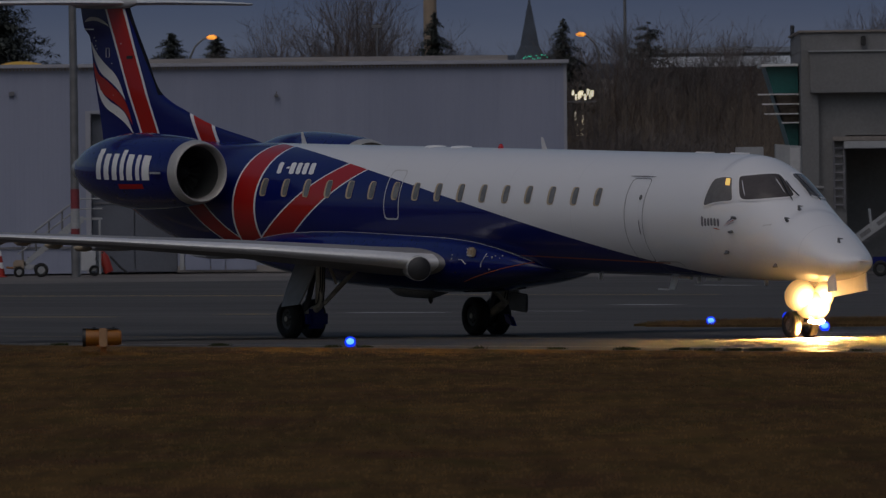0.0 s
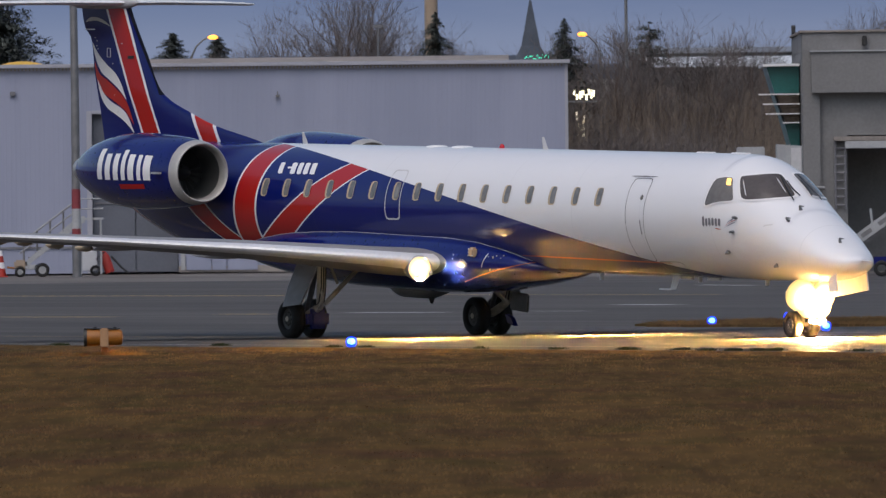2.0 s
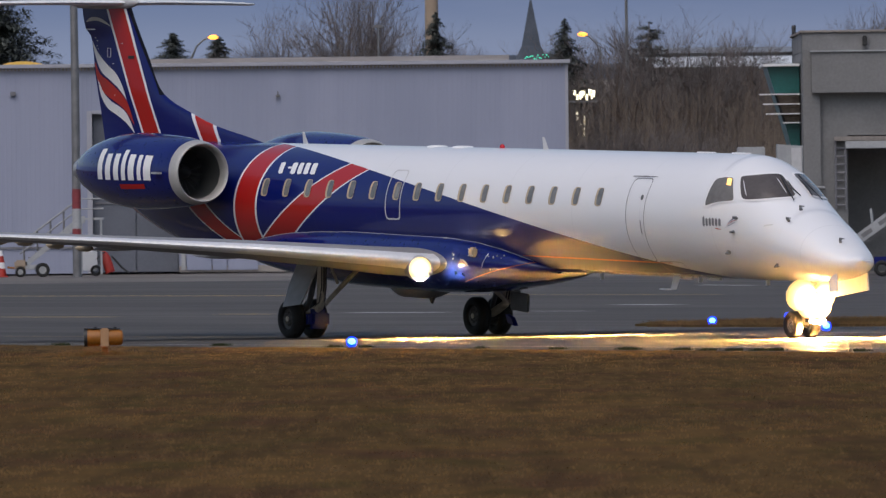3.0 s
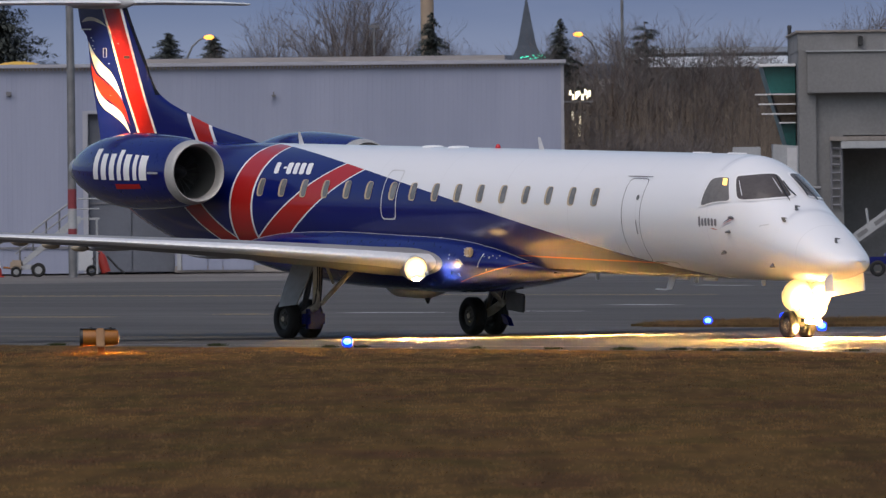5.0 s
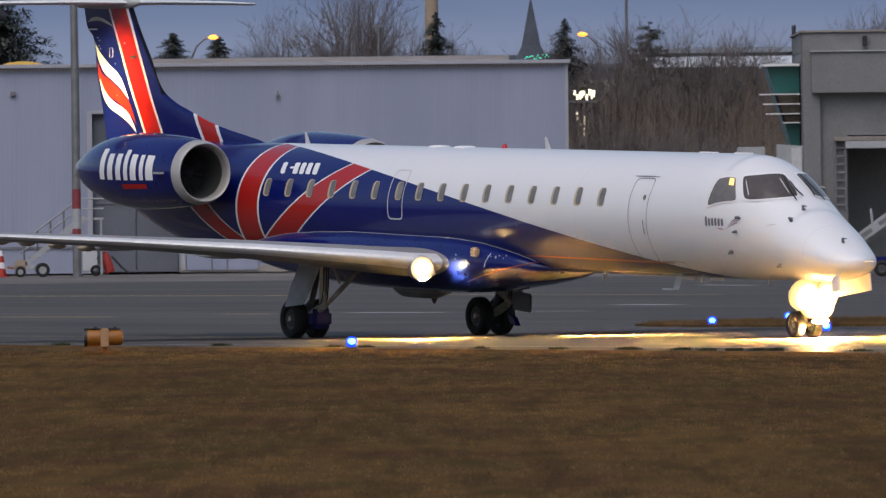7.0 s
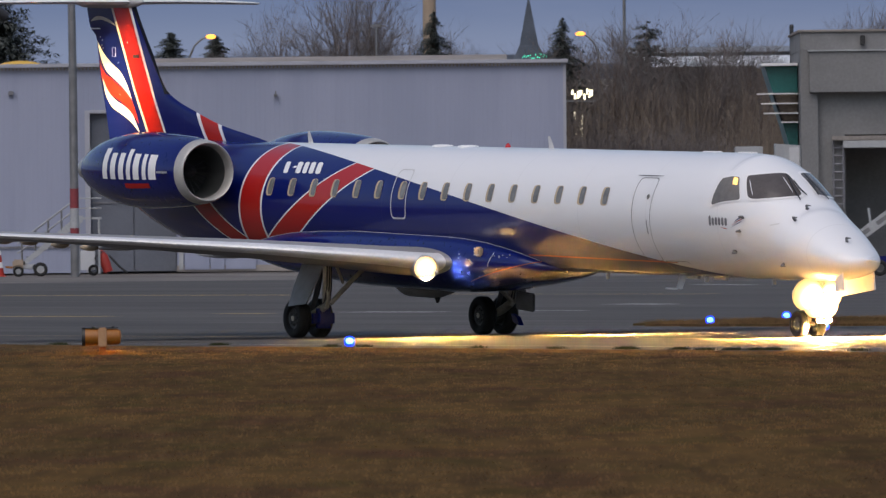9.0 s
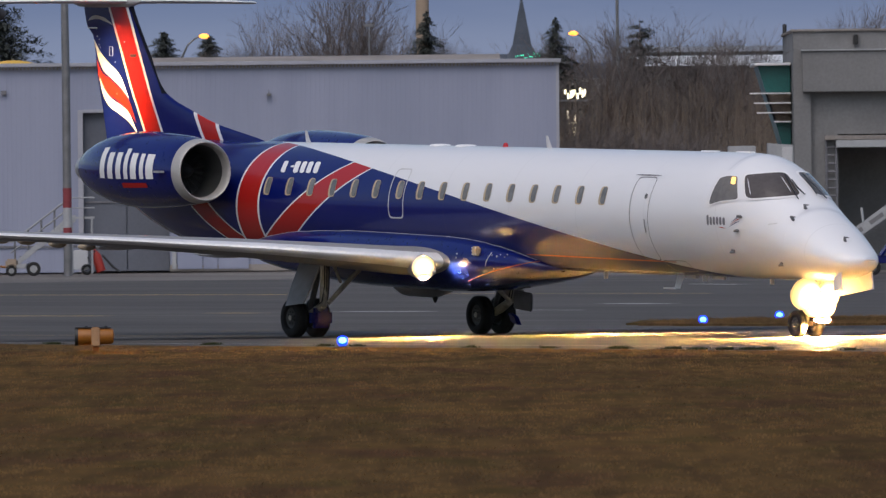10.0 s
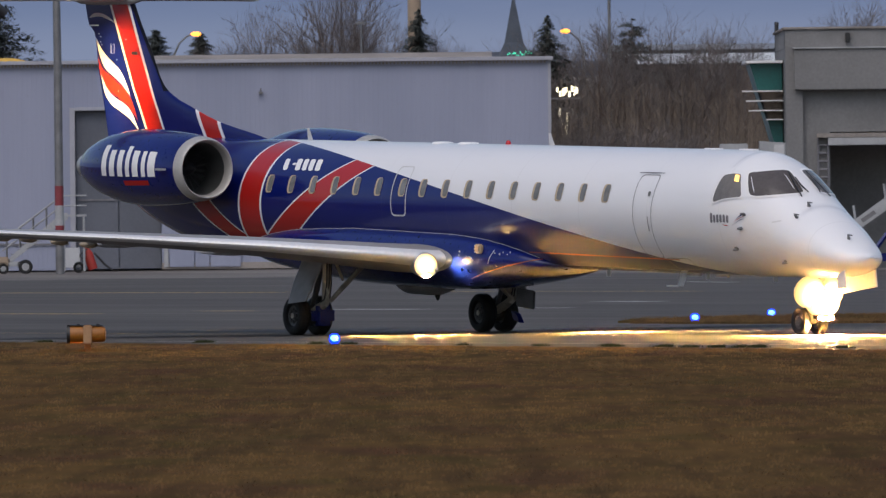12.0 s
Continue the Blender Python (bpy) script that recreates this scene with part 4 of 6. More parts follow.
        part("side_brace", bar([(0.86, y * 1.95, 1.42), (0.80, y * 1.75, 1.05)], 0.03, 8), "steel", g)
        part("damper", bar([(0.12, y * 2.05, 0.48), (0.32, y * 2.05, 0.85), (0.55, y * 2.05, 1.40)], [0.04, 0.06, 0.05], 10), "galv", g)
        part("torque_link", bar([(0.74, y * 2.1, 1.0), (0.86, y * 2.1, 0.8), (0.72, y * 2.1, 0.62)], 0.028, 8), "steel", g)
        for k in range(3):
            part("hydraulic_hose", bar([(0.80, y * (2.0 + 0.05 * k), 1.45), (0.83, y * (2.02 + 0.05 * k), 1.0), (0.74, y * (2.0 + 0.06 * k), 0.7), (0.2, y * (1.98 + 0.06 * k), 0.42)], 0.012, 6), "black", g)
        if side > 0:
            part("brake_cover", boxed(0.40, 0.66, min(y * 1.80, y * 2.26), max(y * 1.80, y * 2.26), 0.19, 0.57, 0.09), "blue", g, "blue brake cover")
        if side < 0:
            part("brake_cover", loft([[Vector((x, 2.02 + d, z)) for x, z in ((0.78, 0.42), (0.98, 0.36), (1.10, 0.20), (0.86, 0.26))] for d in (-0.05, 0.05)]), "blue", g, "blue brake cover flap")
            part("inner_door", boxed(0.92, 1.60, -0.025, 0.025, -0.36, 0.0, 0.03, pose(0.0, 2.02, 0.93, 0, 4, 0)), "galv", g, "open inner gear door")
        door = loft([[Vector((x, y * (v + d), z)) for x, v, z in ((-0.18, 2.04, 1.42), (0.62, 2.04, 1.42), (0.66, 2.28, 0.98), (0.66, 2.46, 0.66), (0.0, 2.46, 0.60), (-0.10, 2.28, 0.98))] for d in (0.0, 0.035)])
        part("gear_door", door, "grey", g, "grey landing gear door")
    # nose gear with its lamps and doors
    for v in (0.185, -0.185):
        wheel(plane, "nose_wheel", 14.45, v, 0.34 + 0.245, 0.245, 0.16)
    g = part("nose_gear", bar([(14.40, 0, 1.5), (14.44, 0, 1.0), (14.45, 0, 0.62)], [0.085, 0.08, 0.06], 14), "steel", plane, "nose landing gear leg")
    part("axle", bar([(14.45, -0.22, 0.585), (14.45, 0.22, 0.585)], 0.04, 10), "steel", g)
    part("drag_brace", bar([(14.45, 0, 0.95), (15.1, 0, 1.42)], 0.04, 8), "steel", g)
    part("torque_link", bar([(14.36, 0, 1.0), (14.2, 0, 0.82), (14.36, 0, 0.66)], 0.025, 8), "steel", g)
    for y, aft in ((0.33, 15.02), (-0.33, 15.90)):
        d = loft([[Vector((x, y + w, z)) for x, z in ((aft, 1.45), (16.12, 1.55), (16.17, 1.24), (aft, 1.09 + (aft - 15.02) * 0.13))] for w in (-0.015, 0.015)])
        part("nose_gear_door", d, "white", plane, "white nose gear door")
    # four overlapping oversized glasses, together shaped like the lamps' glare
    for y, z, r in ((0.19, 1.12, 0.30), (-0.21, 1.13, 0.30), (0.0, 0.97, 0.28), (0.15, 0.93, 0.24)):
        lamp = swung_lamp(plane, "taxi_lamp", r, "nose_lamp", "taxi lamp on the nose gear leg, oversized for its glare", 0.0, r * 0.9, 0.062)
        lamp.matrix_basis = pose(14.72 + 0.05 * (z < 1.1) + 0.02 * (y < 0), y, z, 0, 14, 0)
    part("lamp_bracket", boxed(14.44, 14.60, -0.34, 0.34, 1.10, 1.20, 0.01), "steel", g)
    return plane


# ---------------------------------------------------------------- ground
def sheet(x0, x1, y0, y1, z, nx=1, ny=1, wobble=None):
    bm = bmesh.new()
    rows = []
    for j in range(ny + 1):
        row = []
        for i in range(nx + 1):
            x, y = x0 + (x1 - x0) * i / nx, y0 + (y1 - y0) * j / ny
            if wobble:
                x, y = wobble(x, y, i, j)
            row.append(bm.verts.new((x, y, z)))
        rows.append(row)
    for a, b in zip(rows, rows[1:]):
        for i in range(nx):
            bm.faces.new((a[i], a[i + 1], b[i + 1], b[i]))
    return bm


def structure(name, bm, material, label, category):
    return tagged(part(name, bm, material), label, category, kind="structure")


structure("ground", sheet(-3600, 3600, -200, 3800, 0.0), "grass", "dry brown winter grass beside the taxiway", "ground")
EDGE = 10.7          # from the taxiway's middle line to the grass, where the airliner stands


def taxi_point(along, d):
    """A place on the ground: along the taxiway from the airliner's first place, and d metres to its starboard."""
    c, k = math.cos(HEADING), math.sin(HEADING)
    return (-0.9287 + along * c - d * k, 224.607 - along * k - d * c)


def grass_edge(along):
    return EDGE + 0.055 * along + 0.55 * noise.noise((along * 0.35, 3.0, 0.0)) + 0.3 * noise.noise((along * 1.5, 7.0, 0.0))


def taxiway():
    bm = bmesh.new()
    rows = []
    for k in range(901):
        along = -420 + 0.9 * k
        rows.append([bm.verts.new((*taxi_point(along, d), 0.006)) for d in (grass_edge(along), -60, -330)])
    for p, q in zip(rows, rows[1:]):
        for i in (0, 1):
            bm.faces.new((p[i], p[i + 1], q[i + 1], q[i]))
    structure("road_taxiway", bm, "asphalt", "dark worn asphalt taxiway", "taxiway")


taxiway()
structure("pavement_apron", sheet(-80, 80, 466, 600, 0.010), "apron", "pale concrete apron by the hangar", "apron")


def marking(p0, p1, wide, material):
    """A worn painted line on the taxiway from p0 to p1."""
    bm = bmesh.new()
    p0, p1 = Vector(p0), Vector(p1)
    side = (p1 - p0).orthogonal().normalized()
    rows = []
    for k in range(25):
        p = p0 + (p1 - p0) * k / 24
        rows.append([bm.verts.new((*(p + side * (d + 0.05 * noise.noise((p.x, p.y, d)))), 0.011)) for d in (-wide / 2, wide / 2)])
    for a, b in zip(rows, rows[1:]):
        bm.faces.new((a[0], a[1], b[1], b[0]))
    structure("road_marking", bm, material, "worn painted taxiway line", "marking")


for p0, p1, wide, mat in (((-2.2, 287.3), (-0.1, 284.0), 0.9, "linewhite"), ((-24, 394), (-4.4, 361.0), 0.9, "lineyellow"), ((-14, 291.2), (-7.9, 282.0), 0.7, "lineyellow"), ((4.5, 304.5), (5.9, 301.2), 0.9, "linewhite"),
                          ((-5.5, 287.1), (-4.2, 285.1), 0.7, "lineyellow"), ((1.8, 285.6), (3.5, 282.8), 0.45, "linewhite"), ((8.6, 395.3), (10.2, 388.1), 0.6, "linewhite"), ((-0.4, 357), (8, 342), 0.5, "lineyellow"),
                          (taxi_point(-60, 1.9), taxi_point(45, 1.9), 0.12, "lineyellow"), (taxi_point(-60, 9.3), taxi_point(45, 9.3), 0.10, "linewhite")):
    marking(p0, p1, wide, mat)


def turf_island():
    bm = bmesh.new()
    ring = []
    for k in range(120):
        a = math.tau * k / 120
        x, y = 15.2 + 11.2 * math.cos(a), 240.5 + 9.5 * math.sin(a)
        ring.append(bm.verts.new((x + 0.3 * noise.noise((x, y, 1)), y + 0.6 * noise.noise((x, y, 5)), 0.05)))
    bm.faces.new(ring)
    base = bmesh.ops.extrude_edge_only(bm, edges=bm.edges[:])
    for v in [g for g in base["geom"] if isinstance(g, bmesh.types.BMVert)]:
        v.co.z = 0.0
    structure("ground_island", bm, "turf", "low island of dry turf between taxiways", "grass")


turf_island()


def tufts(name, places, material, blades, tall, label, seed):
    """Grass as one sheet of blades."""
    rnd = random.Random(seed)
    verts, faces = [], []
    for x, y in places:
        h0 = tall * rnd.uniform(0.5, 1.25)
        for _ in range(blades):
            a, lean, h = rnd.uniform(0, math.tau), rnd.uniform(0.2, 1.3), h0 * rnd.uniform(0.6, 1.15)
            bx, by, w = x + rnd.gauss(0, 0.06), y + rnd.gauss(0, 0.06), rnd.uniform(0.003, 0.007)
            dx, dy = math.cos(a) * lean * h, math.sin(a) * lean * h
            n = len(verts)
            verts += [(bx - w, by, 0.0), (bx + w, by, 0.0), (bx + dx * 0.45 + w * 0.7, by + dy * 0.45, h * 0.6), (bx + dx * 0.45 - w * 0.7, by + dy * 0.45, h * 0.6), (bx + dx, by + dy, h)]
            faces += [(n, n + 1, n + 2, n + 3), (n + 3, n + 2, n + 4)]
    me = bpy.data.meshes.new(name)
    me.from_pydata(verts, [], faces)
    me.materials.append(MAT[material])
    return tagged(new(name, me), label, "grass", kind="stuff")


def lawn():
    rnd = random.Random(4)
    places = []
    while len(places) < 5000:
        y = 84 + 130 * rnd.random() ** 1.1
        x = (rnd.random() * 2 - 1) * (y * 0.041 + 0.6)
        d = (x + 0.9287) * -math.sin(HEADING) + (y - 224.607) * -math.cos(HEADING)
        n = noise.noise((x * 0.25, y * 0.06, 0)) + 0.5 * noise.noise((x * 1.3, y * 0.4, 4))
        if d > EDGE + 2.5 and rnd.random() < 0.75 + 0.5 * n:
            places.append((x, y))
    tufts("grass", places, "blade", 7, 0.028, "short dry tawny grass", 5)
    edge = []
    for _ in range(5200):
        along = rnd.uniform(-2, 48)
        edge.append(taxi_point(along, grass_edge(along) + abs(rnd.gauss(0, 1.6)) - 0.12))
    tufts("grass_verge", edge, "blade", 6, 0.024, "ragged dry grass along the taxiway edge", 6)
    weeds = []
    for cx, cy, n in ((3.08, 195.5, 50), (3.0, 195.9, 20), (3.91, 194.2, 40), (4.33, 192.9, 30), (4.73, 192.2, 50), (5.11, 191.8, 40), (5.40, 191.6, 60), (-4.01, 210.1, 60), (-6.98, 214.4, 50), (-1.94, 205.2, 30), (-1.34, 204.4, 25), (6.68, 189.2, 25), (0.6, 200.2, 14), (1.9, 197.6, 16)):
        weeds += [(cx + rnd.gauss(0, 0.035), cy + rnd.gauss(0, 0.12)) for _ in range(n)]
    tufts("weeds", weeds, "weed", 6, 0.055, "small green weeds at the taxiway edge", 7)
    lamp_side = [(-5.70 + rnd.gauss(0, 0.40), 197.55 + rnd.gauss(0, 0.22)) for _ in range(150)] + [(-6.40 + rnd.gauss(0, 0.05), 197.2 + rnd.gauss(0, 0.1)) for _ in range(12)]
    tufts("lamp_grass", lamp_side, "blade", 5, 0.07, "dry grass tufts round the guard light", 12)
    isl = []
    while len(isl) < 5000:
        x, y = rnd.uniform(4, 12), rnd.uniform(231, 250)
        if ((x - 15.2) / 11.1) ** 2 + ((y - 240.5) / 9.4) ** 2 < 1:
            isl.append((x, y))
    tufts("island_grass", isl, "blade", 6, 0.11, "dry grass on the taxiway island", 8)


lawn()

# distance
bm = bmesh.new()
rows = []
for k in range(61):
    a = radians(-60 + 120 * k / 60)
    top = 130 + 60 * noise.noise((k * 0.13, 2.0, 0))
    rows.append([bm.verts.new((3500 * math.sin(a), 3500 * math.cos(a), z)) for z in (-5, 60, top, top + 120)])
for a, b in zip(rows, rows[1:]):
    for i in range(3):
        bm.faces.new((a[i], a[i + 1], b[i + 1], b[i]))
tagged(part("backdrop", bm, "haze"), "glowing sheet painted as hazy blue hillside and dusk cloud far away", "hills", kind="structure")


# ridge whose pale blue colour stands for haze
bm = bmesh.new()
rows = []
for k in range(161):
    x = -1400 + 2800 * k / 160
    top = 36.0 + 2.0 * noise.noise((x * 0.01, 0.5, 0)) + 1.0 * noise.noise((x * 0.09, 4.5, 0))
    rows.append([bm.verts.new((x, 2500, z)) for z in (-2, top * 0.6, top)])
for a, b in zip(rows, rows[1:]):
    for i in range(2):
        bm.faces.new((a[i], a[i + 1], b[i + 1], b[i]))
tagged(part("backdrop_ridge", bm, "ridge"), "low wooded ridge far beyond the airfield, haze in its colour", "hills", kind="structure")


# ---------------------------------------------------------------- hangar
def hangar():
    h = thing("hangar", "long pale grey hangar clad in ribbed metal sheets", "hangar", m=pose(0, 545, 0.05, 0, 0.13, 0))
    x0, x1, top = -60.0, 5.77, 9.50
    door_l, door_r, door_h = -16.45, -12.25, 7.4
    # front wall of ribbed sheets, with the gate left open in it
    bm = bmesh.new()
    prof, x = [], x0
    while x < x1 - 0.3:
        prof += [(x, 0.0), (x + 0.14, 0.0), (x + 0.165, -0.004), (x + 0.195, -0.004)]
        x += 0.22
    prof.append((x1, 0.0))

    def run(a, b, z0, z1):
        pts = [p for p in prof if a <= p[0] <= b]
        pts = [(a, 0.0)] + pts + [(b, 0.0)]
        lo, hi = [bm.verts.new((x, y, z0)) for x, y in pts], [bm.verts.new((x, y, z1)) for x, y in pts]
        for i in range(len(pts) - 1):
            if pts[i + 1][0] - pts[i][0] > 1e-5:
                bm.faces.new((lo[i], lo[i + 1], hi[i + 1], hi[i]))
    run(x0, door_l, 0, top)
    run(door_l, door_r, door_h, top)
    run(door_r, x1, 0, top)
    w = part("front_wall", bm, "clad", h, "vertical ribbed grey cladding", smooth=0)
    part("side_wall", boxed(x1 - 0.25, x1 + 0.05, 0.0, 30, 0, top), "clad", h)
    part("rear_wall", boxed(x0, x1 - 0.26, 29.7, 30, 0, top), "clad", h)
    part("corner_trim", boxed(x1 - 0.06, x1 + 0.08, -0.09, 0.02, 0, top + 0.1, 0.01), "eaves", h)
    part("roof", boxed(x0, x1 + 0.15, 0.1, 30, top, top + 0.2), "roof", h)
    part("eaves_trim", boxed(x0, x1 + 0.18, -0.30, 0.05, top + 0.02, top + 0.20, 0.02), "eaves", h, "pale eaves trim")
    for k in range(190):
        xx = x1 - 0.2 - k * 0.17
        if xx > -26:
            part("eaves_rib", boxed(xx - 0.04, xx + 0.04, -0.22, -0.04, top - 0.10, top + 0.018), "roof", h)
    # sliding gate leaves set back in the opening
    part("gate_frame", boxed(door_l - 0.02, door_l + 0.22, -0.12, 0.25, 0, door_h + 0.12, 0.01), "eaves", h)
    part("gate_frame", boxed(door_l + 0.22, door_r, -0.10, 0.25, door_h - 0.02, door_h + 0.14, 0.01), "eaves", h)
    n = 2
    for k in range(n):
        a = door_l + 0.24 + (door_r - door_l - 0.24) * k / n
        b = door_l + 0.24 + (door_r - door_l - 0.24) * (k + 1) / n
        leaf = part("gate_leaf", boxed(a, b - 0.03, 0.35 + 0.06 * (k % 2), 0.40 + 0.06 * (k % 2), 0.05, door_h - 0.05, 0.005), "gate", h, "grey sliding gate leaf")
        for z in (1.2, 3.2, 5.2):
            part("gate_rail", boxed(a + 0.05, b - 0.08, 0.30 + 0.06 * (k % 2), 0.345 + 0.06 * (k % 2), z, z + 0.08), "line", leaf)
    for a, b in ((-12.15, -11.95), (-11.9, -10.75), (-10.7, -10.05), (-10.0, -8.6)):
        part("door_panel", boxed(a, b, -0.16, -0.11, 0.1, 0.95 if b - a > 0.3 else 1.1, 0.01), "dullwhite" if b - a < 0.3 else "clad", h)
    part("base_strip", boxed(door_r, x1 - 0.2, -0.08, -0.04, 0, 0.3), "roof", h)
    part("base_strip", boxed(x0, door_l - 0.1, -0.08, -0.04, 1.15, 1.25), "line", h)
    lamp = part("wall_lamp", boxed(-7.70, -7.50, -0.35, -0.04, 8.08, 8.20, 0.03), "galv", h)
    part("lamp_arm", bar([(-7.6, -0.05, 8.3), (-7.6, -0.3, 8.32), (-7.6, -0.35, 8.2)], 0.03, 8), "line", lamp)
    part("wall_box", boxed(-20.0, -19.75, -0.2, -0.04, 8.25, 8.45, 0.02), "line", h)
    return h


hangar()


def long_roof(x0, x1, y, z0, z1, name, label, mat, roof_mat):
    b = thing(name, label, "building", m=pose(0, y, 0))
    part("wall", boxed(x0, x1, 0, 12, 0, z0), mat, b)
    bm = bmesh.new()
    loft([[Vector((x, -0.4, z0)), Vector((x, 6, z1)), Vector((x, 12.4, z0))] for x in (x0 - 0.4, x1 + 0.4)], True, True, bm)
    part("roof", bm, roof_mat, b)
    n = int((x1 - x0) / 3)
    for k in range(n):
        a = x0 + (x1 - x0) * (k + 0.3) / n
        part("window", boxed(a, a + (x1 - x0) / n * 0.4, -0.05, 0.04, z0 - 1.6, z0 - 0.5), "pane", b)
    return b


long_roof(-16.5, 3.2, 620, 10.55, 11.15, "workshop", "long low workshop with a dull grey roof", "roof", "roof")
long_roof(12.5, 32, 760, 13.05, 13.5, "depot", "long low depot beyond the grove, hazed to grey-blue", "haze_wall", "haze_wall")
long_roof(12.6, 25, 710, 11.5, 12.2, "warehouse", "long pale warehouse behind bare trees", "brush", "white")
long_roof(7.0, 12.9, 712, 9.9, 10.9, "shed", "pale shed seen through bare branches", "concrete", "roof")


# ---------------------------------------------------------------- terminal block
def terminal():
    b = thing("terminal", "grey concrete terminal block with a recessed bay and wall ladder", "building", m=pose(0, 480, 0))
    part("parapet", boxed(14.75, 30, 0.35, 14, 9.05, 9.80, 0.02), "concrete", b)
    part("parapet_cap", boxed(14.65, 30, 0.25, 14.1, 9.80, 9.90, 0.02), "roof", b)
    part("ledge", boxed(15.05, 30, -0.45, 0.35, 9.0, 9.06, 0.01), "dullwhite", b)
    part("upper_wall", boxed(15.10, 30, -0.35, 0.34, 7.33, 9.0, 0.02), "concrete", b, "projecting concrete band")
    part("corner_wall", boxed(14.75, 15.45, 0.0, 14, 0, 9.049, 0.02), "concrete", b)
    part("back_wall", boxed(15.45, 16.55, 0.3, 14, 0, 5.6), "concrete", b)
    part("back_wall", boxed(15.45, 30, 0.3, 14, 5.6, 7.32), "concrete", b)
    part("back_wall", boxed(16.55, 30, 4.5, 14, 0, 5.59), "concrete", b)
    part("bay_lintel", boxed(16.45, 30, -0.2, 0.4, 5.05, 5.35, 0.02), "dullwhite", b)
    part("bay_roof", boxed(16.0, 30, -0.1, 4.4, 5.36, 5.55, 0.02), "roof", b)
    ladder = part("ladder", bar([(16.05, 0.15, 2.6), (16.05, 0.15, 5.56)], 0.05, 8), "line", b, "dark steel wall ladder")
    part("rail", bar([(16.46, 0.15, 2.6), (16.46, 0.15, 5.56)], 0.05, 8), "line", ladder)
    for k in range(9):
        part("rung", bar([(16.07, 0.15, 2.75 + k * 0.33), (16.44, 0.15, 2.75 + k * 0.33)], 0.045, 6), "line", ladder)
    part("roof_camera", boxed(17.2, 17.4, 0.05, 0.4, 9.25, 9.65, 0.03), "black", b)
    part("grey_pipe", bar([(14.8, -0.15, 3.5), (15.6, -0.15, 3.45)], 0.08, 10), "galv", b)
    return b


terminal()


def glass_wing():
    b = thing("glazed_gallery", "slanted teal glass gallery with white louvre blades", "building", m=pose(0, 483, 0))
    bm = bmesh.new()
    loft([[Vector((x0, y, z)), Vector((14.7, y, z)), Vector((14.7, y + 6, z)), Vector((x0, y + 6, z))] for x0, y, z in ((14.42, 0, 4.9), (14.08, 0, 6.15), (13.70, 0, 7.34), (13.37, 0, 8.46))], True, True, bm)
    part("glazing", bm, "teal", b, "teal glass skin", smooth=0)
    part("roof_edge", boxed(13.20, 14.72, -0.4, 6.2, 8.47, 8.58, 0.02), "white", b)
    for z, x in ((7.30, 13.03), (6.90, 13.19), (6.50, 13.30), (6.13, 14.0)):
        part("louvre", boxed(x, 14.72, -0.55, -0.1, z, z + 0.05, 0.01), "white", b, "white louvre blade")
    part("mullion", bar([(13.72, -0.05, 7.3), (14.08, -0.05, 6.15)], 0.05, 6), "black", b)
    # solid brown sheet stands for the dim, see-through zone between the blades
    part("dim_bay_sheet", loft([[Vector((x, y, z)) for x, z in ((14.10, 6.16), (14.7, 6.16), (14.7, 7.29), (13.75, 7.29))] for y in (-0.04, -0.01)]), "brush", b, "brown sheet painted as the dim bay between the blades")
    return b


glass_wing()


def jet_bridge():
    b = thing("jet_bridge", "white boarding bridge panels beside the terminal", "boarding bridge", m=pose(0, 470, 0))
    part("panel", boxed(11.8, 12.9, 0, 1.5, 3.6, 5.1, 0.03), "dullwhite", b)
    bm = bmesh.new()
    loft([[Vector((x, y, z)) for x, z in ((13.35, 3.0), (14.4, 3.0), (14.4, 5.12), (13.38, 5.2))] for y in (0, 1.4)], True, True, bm)
    part("panel", bm, "dullwhite", b)
    part("panel", boxed(13.95, 14.35, -0.06, 0.0, 3.0, 5.05, 0.01), "paleline", b)
    part("leg", boxed(13.5, 13.8, 0.3, 0.6, 0, 3.02, 0.02), "galv", b)
    part("leg", boxed(12.2, 12.5, 0.3, 0.6, 0, 3.62, 0.02), "galv", b)
    return b


jet_bridge()


